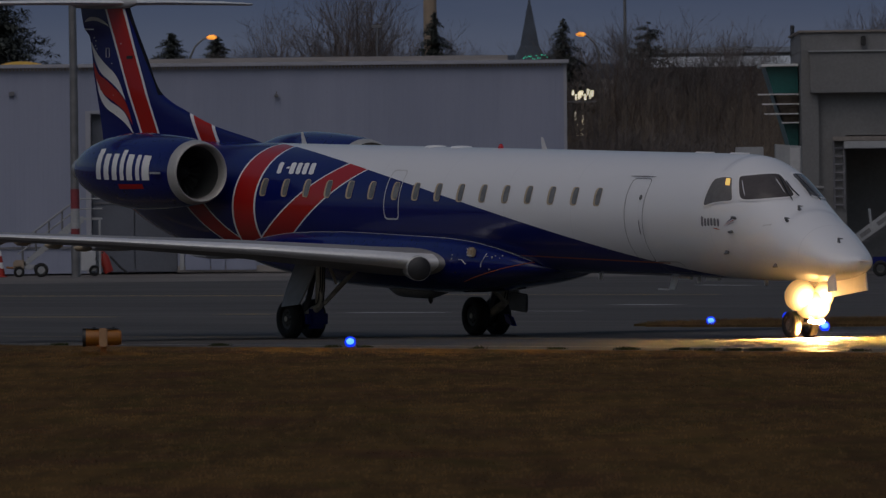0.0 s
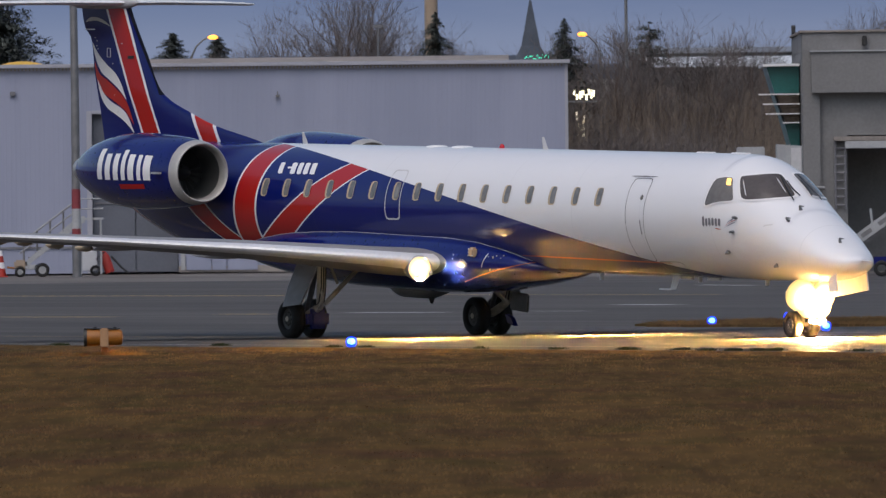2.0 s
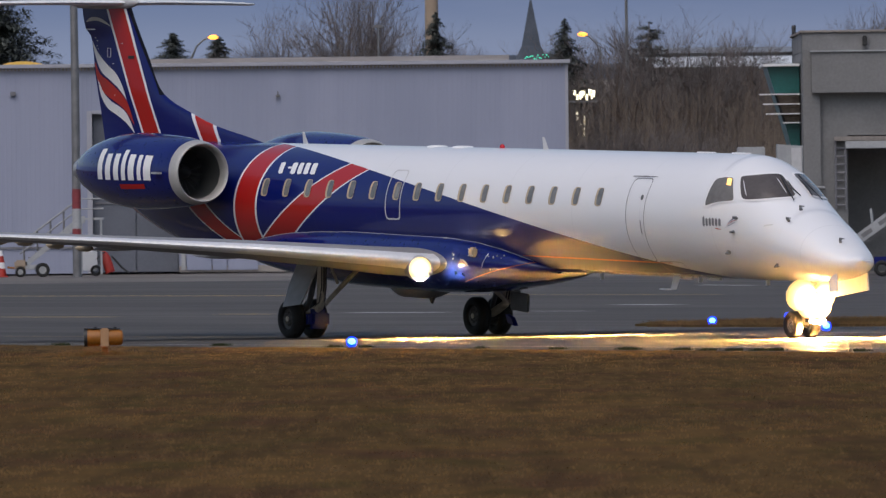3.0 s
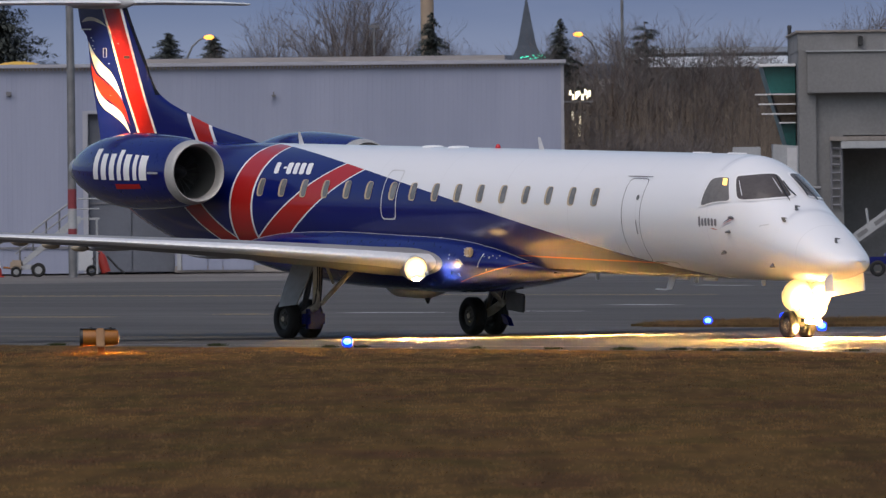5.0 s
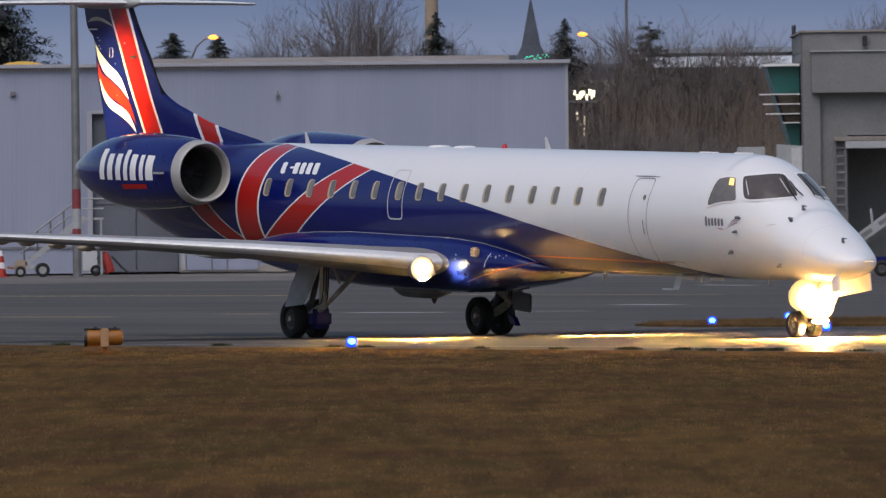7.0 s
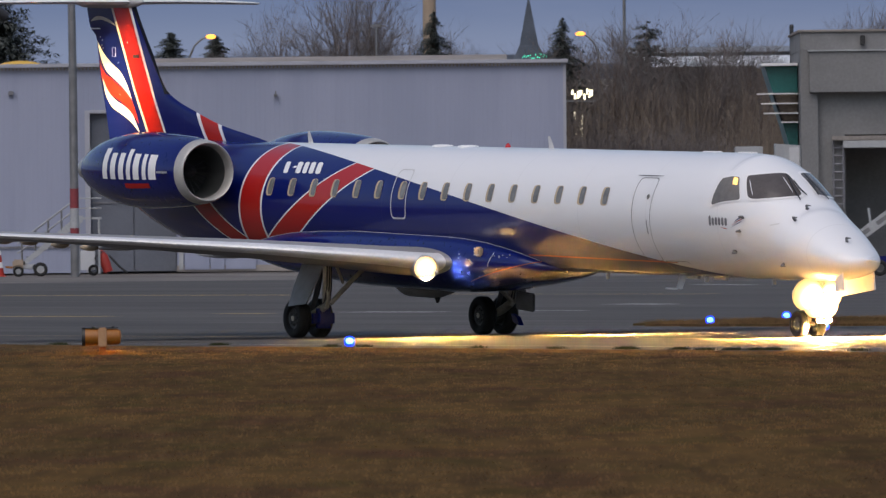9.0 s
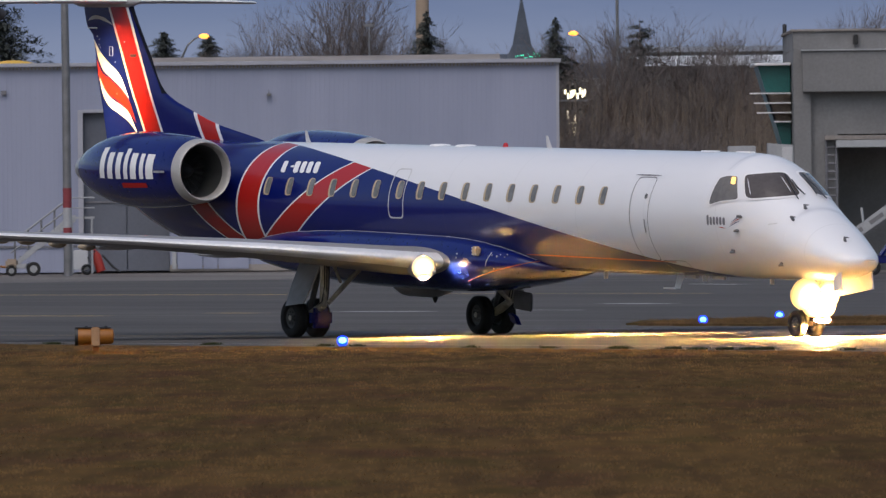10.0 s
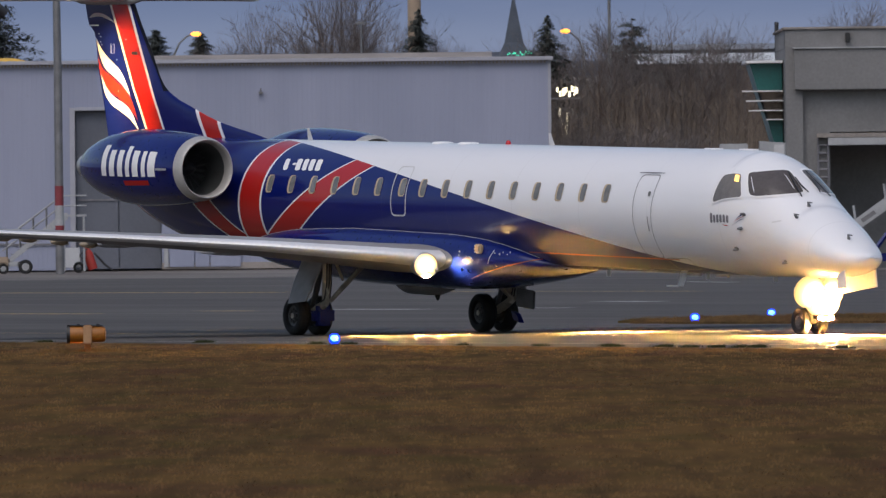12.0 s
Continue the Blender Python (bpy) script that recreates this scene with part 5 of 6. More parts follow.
def airstairs():
    b = thing("airstairs", "white mobile boarding stairs with handrails", "boarding stairs", m=pose(15.5, 440, 0))
    stringer = bmesh.new()
    loft([[Vector((x, y, z)) for x, z in ((-0.6, 1.2), (-0.4, 0.9), (2.6, 2.95), (3.2, 2.95), (3.2, 3.35), (2.4, 3.35))] for y in (-0.06, 0.0)], True, True, stringer)
    part("side_panel", stringer, "dullwhite", b, "white slanted side panel")
    part("lettering_bar", boxed(0.0, 0.45, -0.07, -0.065, 0.0, 0.16, 0, pose(0.2, 0, 1.45, 0, -34, 0)), "galv", b)
    part("lettering_bar", boxed(0.0, 0.6, -0.07, -0.065, 0.0, 0.16, 0, pose(0.85, 0, 1.9, 0, -34, 0)), "galv", b)
    for k in range(11):
        part("step", boxed(-0.35 + k * 0.28, -0.05 + k * 0.28, 0.0, 1.4, 0.95 + k * 0.19, 1.0 + k * 0.19), "galv", b)
    for x, z in ((-0.3, 1.35), (0.6, 1.95), (1.75, 2.75)):
        part("rail_post", bar([(x, 0, z - 0.2), (x - 0.1, 0, z + 0.6)], 0.05, 8), "dullwhite", b)
    part("tower_panel", boxed(2.35, 3.2, -0.05, 1.4, 3.36, 5.2, 0.03), "dullwhite", b)
    part("chassis", boxed(0.6, 3.4, 0.0, 1.4, 0.45, 0.75, 0.03), "blue", b)
    part("frame_tube", bar([(1.2, 0, 0.75), (2.2, 0, 2.1), (3.2, 0, 1.0)], 0.10, 8), "blue", b, "blue tubular frame")
    for x in (0.9, 3.0):
        bm = tyre_mesh(0.3, 0.2)
        bm.transform(pose(x, -0.02, 0.31))
        part("wheel", bm, "tyre", b)
    return b


airstairs()


# ---------------------------------------------------------------- lamp posts, masts
def lamp_mast():
    b = thing("floodlight_mast", "grey steel mast with red and white bands at its foot", "mast", m=pose(-16.2, 520, 0))
    part("pole", bar([(0, 0, 4.0), (0.0, 0, 9), (-0.05, 0, 16)], [0.19, 0.18, 0.15], 20), "galv", b)
    for k, (z0, z1, mat) in enumerate(((0.0, 1.54, "galv"), (1.54, 2.16, "fadedred"), (2.16, 3.04, "dullwhite"), (3.04, 3.91, "fadedred"), (3.91, 4.0, "galv"))):
        part("band", bar([(0, 0, z0), (0, 0, z1)], 0.195, 20), mat, b)
    part("lamp_bar", boxed(-1.0, 1.0, -0.1, 0.1, 15.6, 15.8), "galv", b)
    return b


lamp_mast()


def street_lamp(x, y, z, reach, side):
    b = thing("street_lamp", "grey curved street lamp with a lit orange lantern", "street lamp", "orange street lamps", m=pose(x, y, 0))
    part("pole", bar([(0, 0, 0), (0, 0, z - 1.2), (side * reach * 0.25, 0, z - 0.55), (side * reach * 0.6, 0, z - 0.18), (side * reach, 0, z)], [0.10, 0.07, 0.055, 0.05, 0.045], 10), "galv", b)
    head = part("lantern", loft([[Vector((side * reach + u, r * math.cos(math.tau * j / 14), z + r * 0.5 * math.sin(math.tau * j / 14))) for j in range(14)] for u, r in ((-0.25, 0.05), (-0.1, 0.14), (0.2, 0.16), (0.35, 0.04))]), "galv", b)
    part("bowl", loft([[Vector((side * reach + u, -0.06 + r * math.cos(math.tau * j / 14), z - 0.05 + r * 0.7 * math.sin(math.tau * j / 14))) for j in range(14)] for u, r in ((-0.22, 0.04), (-0.08, 0.17), (0.18, 0.19), (0.33, 0.04))]), "sodium", head, "glowing orange lamp bowl")
    return b


street_lamp(-13.6, 640, 12.55, 1.15, 1)
street_lamp(9.08, 668, 12.92, 1.1, -1)
mast = thing("slender_mast", "thin grey mast among bare trees", "mast", m=pose(10.45, 662, 0))
part("pole", bar([(0, 0, 0), (0, 0, 18)], [0.12, 0.08], 10), "galv", mast)

dome = thing("tarpaulin_dome", "yellow rounded tarpaulin roof behind the hangar", "tent", m=pose(-21.0, 590, 0))
part("roof", loft([[Vector((1.9 * s * math.cos(math.pi * j / 16), x, 9.6 + 1.0 * s * math.sin(math.pi * j / 16))) for j in range(17)] for x, s in ((-2, 0.7), (-1.2, 0.95), (0, 1.0), (1.2, 0.95), (2, 0.7))], False, False), "dome", dome)
part("wall", boxed(-1.8, 1.8, -1.9, 1.9, 0, 9.62), "beige", dome)

church = thing("church", "distant church with a dark slate spire", "church", m=pose(6.9, 900, 0))
part("tower", boxed(-0.95, 0.95, 0, 2, 0, 14.9), "slate", church)
bm = bmesh.new()
loft([[Vector((sx * r, 1 + sy * r, z)) for sx, sy in ((-1, -1), (1, -1), (1, 1), (-1, 1))] for r, z in ((1.25, 14.7), (0.72, 15.8), (0.46, 17.2), (0.03, 19.5))], True, True, bm)
part("spire", bm, "slate", church, "steep slate spire", smooth=0)
part("nave_roof", loft([[Vector((-2.0 + x, y, z)) for y, z in ((-2, 14.2), (1, 15.1), (4, 14.2))] for x in (0, 4.4)]), "slate", church)
part("nave", boxed(-2, 2.4, -1.8, 3.8, 0, 14.2), "slate", church)

chimney = thing("chimney", "tall beige chimney far behind the hangar", "chimney", m=pose(-0.7, 900, 0))
part("shaft", bar([(0, 0, 0), (0, 0, 24)], [0.62, 0.48], 20), "beige", chimney)

strip = thing("green_sign", "string of small green lights on a roof edge", "lights", m=pose(5.2, 655, 0))
part("bracket", boxed(-0.6, 0.8, 0, 0.1, 0, 11.25), "roof", strip)
rnd = random.Random(3)
for k in range(14):
    x = -0.55 + k * 0.1
    z = 11.3 + rnd.uniform(0, 0.22)
    part("green_light", boxed(x, x + 0.05, -0.06, -0.02, z, z + 0.06), "green_lamp", strip)

lit = thing("lit_shed_window", "bright windows of a shed seen through bare branches", "window", m=pose(7.68, 648, 0))
part("sill", boxed(-0.8, 0.9, -0.02, 0.3, 8.80, 8.90), "line", lit)
rnd = random.Random(8)
for k in range(9):
    x, z = -0.40 + 0.135 * k + rnd.uniform(-0.03, 0.03), 8.92 + rnd.uniform(0, 0.3)
    part("pane", boxed(x, x + 0.11, -0.03, 0.0, z, z + rnd.uniform(0.25, 0.5)), "lit_window", lit)
for k in range(7):
    x, z = -0.75 + rnd.uniform(0, 0.9), 6.6 + rnd.uniform(0, 1.9)
    part("pane", boxed(x, x + 0.14, -0.03, 0.0, z, z + rnd.uniform(0.15, 0.5)), "dim_window", lit)


# ---------------------------------------------------------------- trees
def bare_tree(name, seed, tall, spread, trunk, levels, label, forks=4, tips=5):
    rnd = random.Random(seed)
    wood, twigs = bmesh.new(), ([], [])

    def twig(p, d, length, r):
        q = p + d * length
        s = d.orthogonal().normalized()
        s2 = d.cross(s)
        n = len(twigs[0])
        twigs[0].extend([p + s * r, p - s * r * 0.5 + s2 * r * 0.86, p - s * r * 0.5 - s2 * r * 0.86, q])
        twigs[1].extend([(n, n + 1, n + 3), (n + 1, n + 2, n + 3), (n + 2, n, n + 3)])
        return q

    def grow(p, d, length, r, level):
        if level >= levels:
            for _ in range(tips):
                e = (d + Vector((rnd.gauss(0, 0.5), rnd.gauss(0, 0.5), rnd.gauss(0.15, 0.35)))).normalized()
                b = p + d * length * rnd.uniform(0, 0.6)
                t = twig(b, e, length * rnd.uniform(0.7, 1.3), max(r * 0.6, 0.010))
                for _ in range(2):
                    f = (e + Vector((rnd.gauss(0, 0.5), rnd.gauss(0, 0.5), rnd.gauss(0.2, 0.3)))).normalized()
                    twig(b + (t - b) * rnd.uniform(0.3, 0.8), f, length * 0.6, 0.008)
            return
        mid = p + d * length * 0.5 + Vector((rnd.gauss(0, 0.05), rnd.gauss(0, 0.05), 0)) * length
        end = p + d * length + Vector((rnd.gauss(0, 0.06), rnd.gauss(0, 0.06), 0.03)) * length
        tube(wood, [p, mid, end], [r, r * 0.82, r * 0.62], 6 if level < 2 else 4, False)
        for k in range(forks + (1 if level == 0 else 0)):
            a = rnd.uniform(0, math.tau)
            e = (d * rnd.uniform(0.7, 1.3) + Vector((math.cos(a), math.sin(a), rnd.uniform(0.0, 0.5))) * spread).normalized()
            b = end if k == 0 else mid + (end - mid) * rnd.uniform(-0.2, 1.0)
            grow(b, e, length * rnd.uniform(0.55, 0.8), r * rnd.uniform(0.4, 0.6), level + 1)
    grow(Vector((0, 0, 0)), Vector((rnd.gauss(0, 0.03), 0, 1)).normalized(), tall * 0.36, trunk, 0)
    t = thing(name, label, "tree", "bare trees behind the airfield")
    part("trunk", wood, "bark", t)
    me = bpy.data.meshes.new("twig_crown")
    me.from_pydata(twigs[0], [], twigs[1])
    me.materials.append(MAT["twig"])
    o = new("twig_crown", me)
    o.parent = t
    return t


def conifer(name, seed, tall, wide, label, drooping=0.25, gaps=0.0, taper=0.85, dense=26):
    rnd = random.Random(seed)
    t = thing(name, label, "tree", "conifers behind the airfield")
    part("trunk", bar([(0, 0, 0), (0.03, 0, tall * 0.5), (0, 0, tall)], [tall * 0.018, tall * 0.011, 0.01], 8), "bark", t)
    verts, faces = [], []
    n = int(tall * dense)
    for k in range(n):
        z = tall * (0.12 + 0.88 * (k / n))
        reach = wide * (1 - (k / n)) ** taper * rnd.uniform(0.55, 1.15) + 0.06
        if rnd.random() < gaps:
            continue
        a = rnd.uniform(0, math.tau)
        d = Vector((math.cos(a), math.sin(a), 0))
        side = Vector((-d.y, d.x, 0))
        for j in range(13):
            f = j / 12
            c = Vector((0, 0, z)) + d * reach * f + Vector((0, 0, -drooping * reach * f * f + 0.08 * reach))
            for _ in range(5):
                s = min(0.3, reach * 0.15 * (1.15 - 0.6 * f) + 0.04)
                p = c + Vector((rnd.gauss(0, s * 0.5), rnd.gauss(0, s * 0.5), rnd.gauss(0, s * 0.28)))
                e = (d * rnd.uniform(0.2, 1) + side * rnd.gauss(0, 0.8) + Vector((0, 0, rnd.gauss(-0.1, 0.35)))).normalized() * s
                w = e.cross(Vector((0, 0, 1))).normalized() * s * 0.28 if abs(e.z) < 0.95 * e.length else side * s * 0.3
                m = len(verts)
                verts.extend([p - w, p + w + Vector((0, 0, 0.02)), p + e * 1.3])
                faces.append((m, m + 1, m + 2))
    me = bpy.data.meshes.new("crown")
    me.from_pydata(verts, [], faces)
    me.materials.append(MAT["needle"])
    o = new("crown", me)
    o.parent = t
    return t


def plant(t, x, y, z=0.0, turn=0.0, size=1.0):
    t.matrix_basis = pose(x, y, z, 0, 0, turn) @ Matrix.Diagonal((size, size, size, 1))
    return t


def again(t, x, y, turn, size):
    o = copy_thing(t, pose(x, y, 0, 0, 0, turn))
    o.scale = (size, size, size)
    return o


bare = [bare_tree("bare_tree", 11 + k, 12.0, 0.50 + 0.10 * k, 0.12, 4, "leafless winter tree with fine brown twigs", 3) for k in range(3)]
spots = [(12.9, 655), (6.9, 668), (8.6, 655), (12.2, 672), (10.2, 660), (13.9, 665), (15.7, 655), (17.3, 668), (19.6, 662), (22.0, 668), (16.6, 690), (9.4, 695), (7.9, 676), (11.3, 680), (13.0, 684), (14.9, 678), (18.4, 684), (10.6, 688), (17.2, 652), (12.0, 652), (22.8, 655), (24.6, 650)]
rnd = random.Random(21)
for k, (x, y) in enumerate(spots):
    s = rnd.uniform(0.94, 1.20)
    if k < 3:
        plant(bare[k], x, y, 0, rnd.uniform(0, 360), s)
    else:
        again(bare[k % 3], x, y, rnd.uniform(0, 360), s)
tall = bare_tree("poplar", 31, 15.5, 0.34, 0.16, 4, "tall leafless poplar with upright branches", 4, 2)
plant(tall, -6.9, 650, 0, 0, 1.0)
for x, s in ((-5.6, 1.0), (-4.6, 0.92), (-3.7, 0.96), (-8.3, 0.88), (-2.9, 0.84)):
    again(tall, x, 650 + rnd.uniform(-5, 5), rnd.uniform(0, 360), s)
for x, y, s in ((7.4, 650, 0.76), (9.1, 655, 0.80), (10.9, 650, 0.78), (12.6, 658, 0.82), (13.9, 652, 0.78), (15.1, 656, 0.84), (16.4, 652, 0.80), (22.6, 652, 0.84), (24.2, 655, 0.86)):
    again(tall, x, y, rnd.uniform(0, 360), s)
for x, s in ((-10.2, 1.02), (-9.3, 1.05), (-8.8, 0.98), (1.5, 1.0), (2.4, 1.02), (3.4, 1.04), (4.2, 1.06), (5.0, 1.0), (5.9, 1.06), (-21.2, 0.95)):
    again(bare[int(x * 10) % 3], x, 648 + rnd.uniform(-6, 8), rnd.uniform(0, 360), s)
# scrub that fills the foot of the grove
scrub = bare_tree("bare_shrub", 41, 7.0, 0.8, 0.07, 3, "dense leafless brown winter scrub", 5)
plant(scrub, 6.8, 640, 0, 0, 1.0)
for k in range(46):
    again(scrub, 6.5 + k * 0.20, 636 + rnd.uniform(-6, 22), rnd.uniform(0, 360), rnd.uniform(0.75, 1.3))
def brushwood():
    """Upright stems of the grove, too many to count."""
    r = random.Random(77)
    verts, faces = [], []

    def sliver(p, q, w):
        n = len(verts)
        verts.extend([(p.x - w, p.y, p.z), (p.x + w, p.y, p.z), (q.x + w * 0.3, q.y, q.z), (q.x - w * 0.3, q.y, q.z)])
        faces.append((n, n + 1, n + 2, n + 3))
    for _ in range(3000):
        p = Vector((r.uniform(6.2, 21.0), r.uniform(634, 705), 0))
        h = r.uniform(4.0, 9.6) * (1.0 + (p.y - 634) * 0.0022)
        q = p + Vector((r.gauss(0, 0.35), r.gauss(0, 0.3), h))
        sliver(p, q, r.uniform(0.012, 0.035))
        for _ in range(9):
            b = p + (q - p) * r.uniform(0.3, 0.97)
            l = r.uniform(0.4, 1.3)
            e = b + Vector((r.gauss(0, 0.45), r.gauss(0, 0.3), r.uniform(0.3, 0.9))) * l
            sliver(b, e, r.uniform(0.006, 0.014))
            sliver(b + (e - b) * 0.5, e + Vector((r.gauss(0, 0.3), 0, r.uniform(0.0, 0.4))) * l, 0.006)
    me = bpy.data.meshes.new("brushwood")
    me.from_pydata(verts, [], faces)
    me.materials.append(MAT["brush"])
    tagged(new("brushwood", me), "dense brown leafless brushwood beside the hangar", "brushwood", kind="stuff")


brushwood()
fir = conifer("fir_tree", 51, 13.7, 5.0, "dark pointed fir tree")
plant(fir, -0.3, 640)
again(fir, 6.85, 652, 40, 0.985)
cedar = conifer("cedar_tree", 52, 13.0, 3.3, "dark broad-crowned conifer tree", 0.05, 0.55, 0.5)
plant(cedar, 12.2, 690, 0, 0, 1.07)
spruce = conifer("spruce_tree", 54, 13.15, 2.9, "broad dark spruce behind the hangar roof", 0.12, 0.05, 0.52, 40)
plant(spruce, -15.2, 665)
again(spruce, -12.65, 668, 150, 0.985)
pine = conifer("pine_tree", 53, 16.5, 9.0, "dark layered pine with spreading boughs", 0.05, 0.1, 0.85, 64)
plant(pine, -24.6, 635)


mast = thing("light_mast", "thin grey light mast among bare trees", "lamp post", m=pose(-3.41, 640, 0))
part("pole", bar([(0, 0, 0), (0, 0, 12.9)], [0.08, 0.045], 8), "galv", mast)
part("lamp_head", boxed(-0.26, 0.26, -0.1, 0.1, 12.9, 13.06, 0.03), "galv", mast)
pipe = thing("vent_pipe", "dark upright vent pipe behind the terminal", "pipe", m=pose(18.6, 620, 0))
part("shaft", bar([(0, 0, 0), (0, 0, 12.35)], 0.11, 12), "duct", pipe)
part("cowl", bar([(0, 0, 12.3), (0, 0, 12.45)], [0.13, 0.10], 12), "duct", pipe)


# ---------------------------------------------------------------- airfield furniture
def blue_light(x, y):
    b = thing("taxiway_light", "small blue taxiway edge light on a stalk", "taxiway light", "blue taxiway lights", m=pose(x, y, 0))
    part("stalk", bar([(0, 0, 0), (0, 0, 0.07)], [0.03, 0.025], 10), "yellow", b)
    part("base", revolve([(0.0, 0.10), (0.02, 0.10), (0.03, 0.05)], "z", 16), "black", b)
    # lens doubles as the lamp's halo; the bulb, pushed forward, as its core
    lens = part("lens", revolve([(0.03, 0.05), (0.06, 0.085), (0.115, 0.098), (0.17, 0.085), (0.20, 0.05), (0.21, 0.004)], "z", 18), "blue_lamp", b, "glowing blue lens sized as the lamp's halo")
    part("bulb", revolve([(0.07, 0.004), (0.078, 0.04), (0.10, 0.062), (0.125, 0.068), (0.15, 0.062), (0.172, 0.04), (0.18, 0.004)], "z", 16, Matrix.Translation((0, -0.075, 0))), "blue_core", lens)
    return b


for x, y in ((-1.605, 203.3), (5.41, 237.5), (7.22, 246.6), (7.24, 223.0)):
    blue_light(x, y)


def guard_lamp():
    b = thing("guard_light", "yellow twin-barrel runway guard light on a post", "guard light", m=pose(-5.70, 197.4, -0.015) @ Matrix.Diagonal((0.87, 0.87, 0.87, 1)))
    part("post", boxed(-0.06, 0.06, -0.05, 0.05, 0, 0.20, 0.01), "yellow", b)
    part("strap", boxed(-0.08, 0.08, -0.18, 0.16, 0.17, 0.54, 0.02), "strap", b)
    body = part("barrel", revolve([(-0.33, 0.15), (-0.36, 0.165), (-0.36, 0.17), (-0.30, 0.168), (-0.1, 0.16), (0.28, 0.155), (0.34, 0.13), (0.36, 0.02)], "x", 32, Matrix.Translation((0, 0, 0.36))), "yellow", b, "yellow lamp barrel")
    part("lens", revolve([(-0.335, 0.16), (-0.34, 0.01)], "x", 28, Matrix.Translation((0, 0, 0.36))), "black", body, "dark lamp face")
    # emitter added behind the post, out of view; its swing stands for flashing
    swing = part("flash_emitter", bar([(0, 0, -0.02), (0, 0, -0.055), (0, 0, -0.06)], [0.035, 0.035, 0.02], 12), "guard_lamp", b, "added amber emitter that swings from side to side for flashing")
    part("emitter_collar", revolve([(-0.01, 0.045), (-0.075, 0.045), (-0.075, 0.039), (-0.01, 0.039)], "z", 16), "yellow", swing)
    part("emitter_cradle", boxed(-0.05, 0.05, 0.055, 0.20, 0.16, 0.21, 0.01), "yellow", b)
    part("hood", revolve([(-0.40, 0.172), (-0.40, 0.180), (-0.335, 0.178), (-0.335, 0.168)], "x", 32, Matrix.Translation((0, 0, 0.36))), "black", body, "black lamp hood")
    for x in (-0.18, 0.2):
        part("clip", boxed(x - 0.03, x + 0.03, -0.05, 0.05, 0.52, 0.56, 0.005), "black", body)
    part("visor", boxed(-0.40, 0.30, -0.10, 0.10, 0.525, 0.54, 0.005), "black", body)
    return swing


guard_emitter = guard_lamp()


def baggage_cart():
    b = thing("towable_steps", "white towable maintenance steps on small wheels", "steps", m=pose(-18.9, 530, 0))
    part("chassis", boxed(-0.35, 0.95, -0.5, 0.5, 0.34, 0.56, 0.04), "dullwhite", b)
    part("hitch_box", boxed(-0.42, 0.15, -0.56, -0.2, 0.30, 0.78, 0.08), "beige", b)
    for x, r in ((-0.15, 0.24), (0.85, 0.32)):
        bm = tyre_mesh(r, 0.18)
        bm.transform(pose(x, -0.5, r))
        w = part("wheel", bm, "tyre", b)
        bm = hub_mesh(r, 0.18)
        bm.transform(pose(x, -0.5, r))
        part("hub", bm, "dullwhite", w)
        part("mudguard", loft([[Vector((x + (r + 0.06) * math.cos(math.pi * j / 10), y, r + (r + 0.06) * math.sin(math.pi * j / 10))) for j in range(11)] for y in (-0.62, -0.38)], False, False), "dullwhite", w)
    part("drawbar", bar([(-0.3, 0, 0.4), (-0.75, 0, 0.45)], 0.05, 8), "yellow", b)
    for y in (-0.45, 0.45):
        part("stringer", loft([[Vector((x, y + d, z)) for x, z in ((-0.1, 0.55), (0.2, 0.55), (2.75, 2.45), (2.75, 2.72), (2.5, 2.72))] for d in (-0.03, 0.03)]), "dullwhite", b)
        part("midrail", bar([(-0.2, y, 1.05), (2.5, y, 3.05), (3.6, y, 3.05)], 0.03, 8), "dullwhite", b)
        part("handrail", bar([(-0.2, y, 1.5), (2.5, y, 3.5), (3.6, y, 3.5)], 0.035, 8), "dullwhite", b)
        for k in range(5):
            part("post", bar([(0.0 + k * 0.6, y, 0.75 + k * 0.43), (0.0 + k * 0.6, y, 1.65 + k * 0.43)], 0.035, 6), "galv", b)
    for k in range(9):
        part("tread", boxed(-0.1 + k * 0.3, 0.15 + k * 0.3, -0.44, 0.44, 0.65 + k * 0.215, 0.69 + k * 0.215), "galv", b)
    part("platform", boxed(2.5, 3.6, -0.5, 0.5, 2.55, 2.65, 0.01), "dullwhite", b)
    for x in (2.6, 3.5):
        part("leg", bar([(x, -0.45, 0.1), (x, -0.45, 2.6)], 0.05, 8), "dullwhite", b)
    return b


baggage_cart()


def extinguisher():
    b = thing("fire_extinguisher", "red wheeled fire extinguisher with a white cabinet", "fire extinguisher", m=pose(-15.32, 532, 0))
    m = pose(0.25, 0, 0.15, 0, -18, 0)
    part("bottle", revolve([(0.0, 0.02), (0.02, 0.22), (0.75, 0.22), (0.95, 0.12), (1.02, 0.07), (1.15, 0.06), (1.16, 0.01)], "z", 24, m), "orange", b, "red bottle")
    for x in (-0.4,):
        bm = tyre_mesh(0.25, 0.16)
        bm.transform(pose(x, -0.3, 0.26))
        part("wheel", bm, "tyre", b)
    part("cabinet", boxed(-1.0, -0.35, -0.2, 0.4, 0.25, 1.15, 0.03), "white", b)
    part("hose", bar([(0.0, -0.2, 1.1), (-0.35, -0.25, 0.8), (-0.1, -0.25, 0.4)], 0.03, 8), "black", b)
    part("handle", bar([(0.3, 0, 0.9), (0.8, 0, 0.35), (1.1, 0, 0.12)], 0.05, 8), "black", b)
    return b


extinguisher()


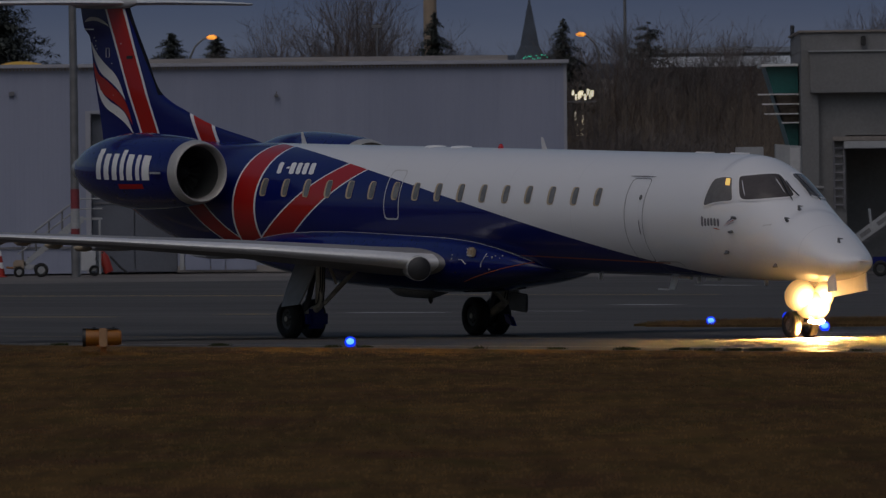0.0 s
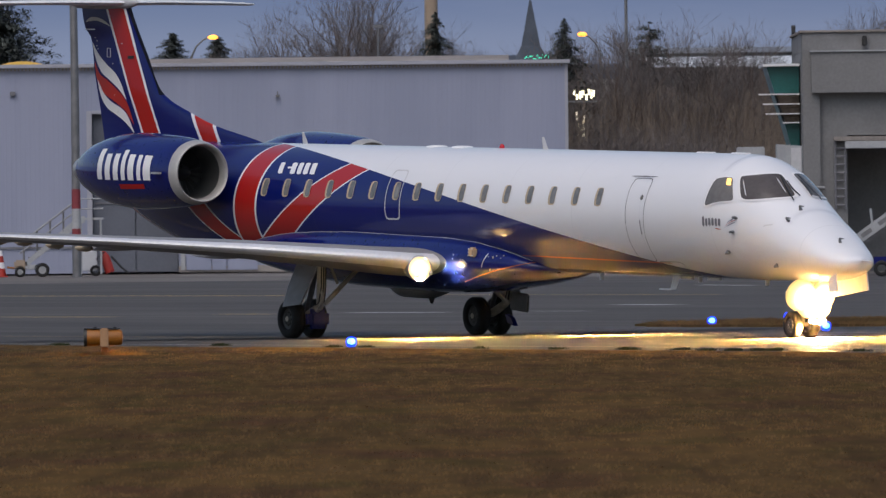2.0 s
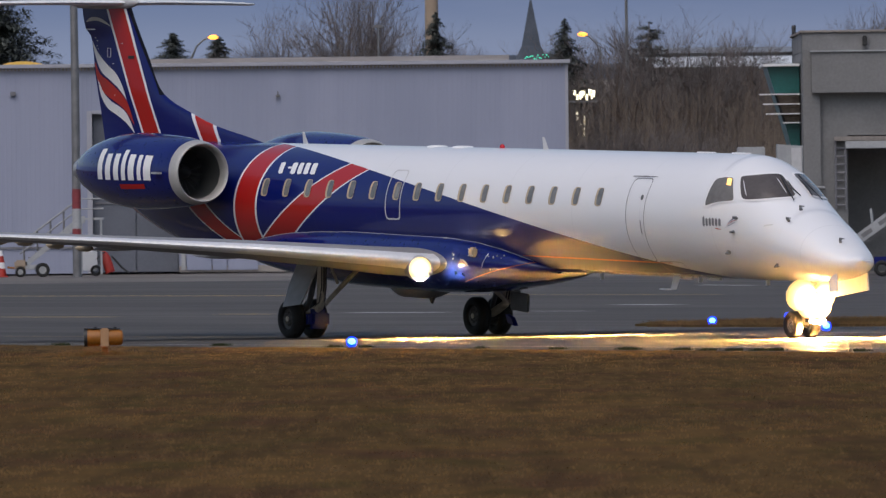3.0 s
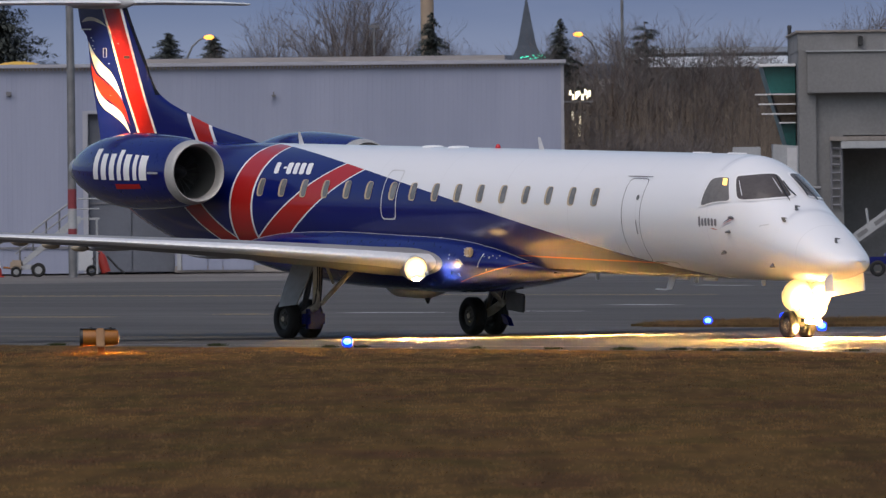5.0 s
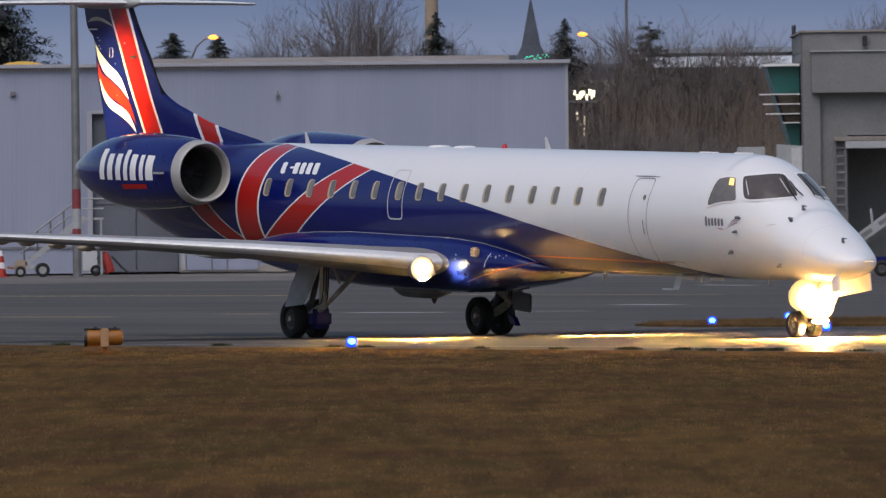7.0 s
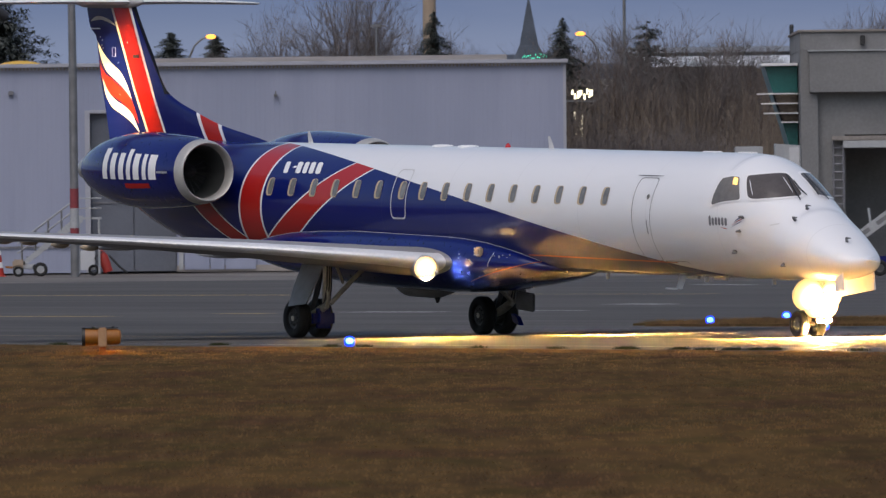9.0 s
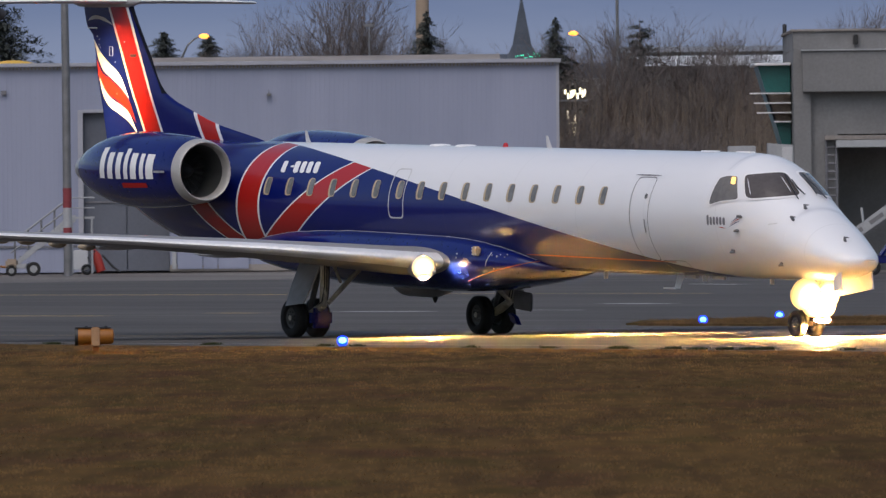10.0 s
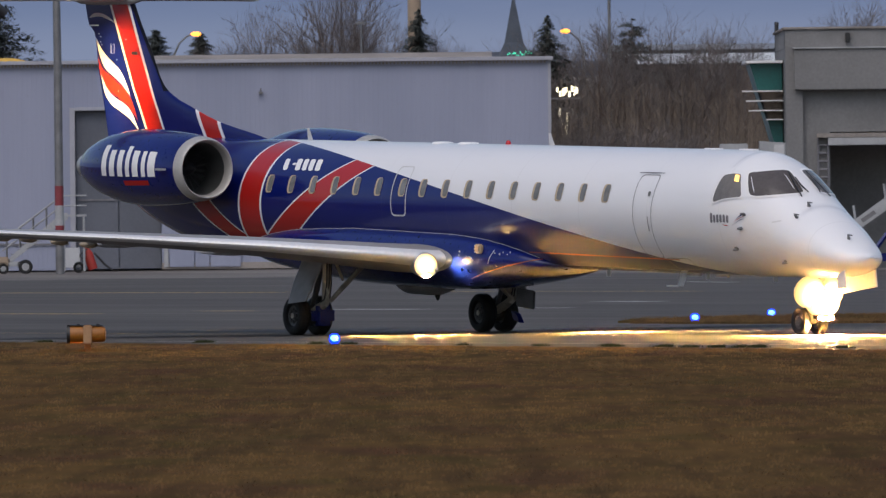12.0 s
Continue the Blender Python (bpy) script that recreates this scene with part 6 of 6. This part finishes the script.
def cone():
    b = thing("traffic_cone", "red and white striped traffic cone", "traffic cone", m=pose(-19.95, 530, 0) @ Matrix.Diagonal((1.35, 1.35, 1.35, 1)))
    part("base", boxed(-0.25, 0.25, -0.25, 0.25, 0, 0.05, 0.01), "orange", b)
    for z0, z1, mat in ((0.05, 0.3, "orange"), (0.3, 0.5, "white"), (0.5, 0.72, "orange"), (0.72, 0.9, "white")):
        part("band", bar([(0, 0, z0), (0, 0, z1)], [0.2 - 0.16 * z0, 0.2 - 0.16 * z1], 16), mat, b)
    return b


cone()


# ---------------------------------------------------------------- the airliner and its lamps
def turned(at, way):
    return Matrix.Translation(at) @ way.to_track_quat("X", "Z").to_matrix().to_4x4()


jet = airliner()
landing_lamps = []
for side in (1, -1):
    at = pose(4.0, -side * 1.82, 1.40 if side > 0 else 1.50, 0, 4, -side * 18)
    part("lamp_well", revolve([(-0.42, 0.01), (-0.42, 0.235), (0.0, 0.235), (0.01, 0.224), (0.0, 0.214), (-0.38, 0.214), (-0.40, 0.01)], "x", 36, at), "lip", jet, "metal well of the landing lamp")
    # glass enlarged to the size of the lamp's glare
    lamp = swung_lamp(jet, "landing_lamp", 0.21, "lamp", "round landing lamp in the wing root, oversized for its glare")
    # added emitter, no part of the lamp: makes the bright patch on the fairing
    m = turned(Vector((0.07, side * 0.160, -0.08)), Vector((0.02, side * 0.45, -0.01)))
    part("spill_emitter", revolve([(0.0, 0.030), (0.003, 0.015), (0.004, 0.002)], "x", 14, m), "spill", lamp, "added emitter that brightens the fairing beside the lamp")
    part("spill_collar", revolve([(0.06, 0.033), (0.06, 0.038), (-0.006, 0.038), (-0.012, 0.02), (-0.014, 0.002)], "x", 16, m), "lip", lamp)
    landing_lamps.append((lamp, at @ pose(-0.03, 0, 0)))
logo_lamps = []
for side in (1,):
    eye = Vector((-10.95, -side * 2.9, 6.25))
    logo_lamps.append((swung_lamp(jet, "logo_lamp", 0.10, "logo_lamp", "tail logo lamp under the tailplane", 0.32), eye, Vector((-10.95, -side * 0.1, 4.40)) - eye))


def motions():
    walk(jet, [(t, airliner_pose(s)) for t, s in ROLL_OUT])
    for w, r in MOVERS:
        at = w.location.copy()
        walk(w, [(t, pose(*at, 0, math.degrees(s / r), 0)) for t, s in ROLL_OUT])
    # an added emitter swings either way for guard light flashes, every 0.575 s
    swings = [(0, 20)] + [(0.425 + 0.2875 * k, (-68, 0, 68, 0)[k % 4]) for k in range(41)] + [(12, -20)]
    walk(guard_emitter, [(t, pose(0, 0.16, 0.13, 0, a, 0)) for t, a in swings])
    # the landing lamps swing to the front in their wells early on, the logo lamps between the third and the fifth second
    for lamp, at in landing_lamps:
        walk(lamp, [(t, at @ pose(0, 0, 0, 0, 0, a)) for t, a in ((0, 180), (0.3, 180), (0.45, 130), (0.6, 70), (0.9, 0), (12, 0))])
    for lamp, at, way in logo_lamps:
        up, to = Vector((0.12, 0, 1)).normalized(), way.normalized()
        a = up.angle(to)
        axis = up.cross(to).normalized()
        base = turned(at, up)
        walk(lamp, [(t, Matrix.Translation(at) @ Matrix.Rotation(a * f, 4, axis) @ Matrix.Translation(-at) @ base) for t, f in ((0, 0), (3.7, 0), (3.85, 0.35), (4.0, 0.7), (4.15, 1), (12, 1))])


motions()
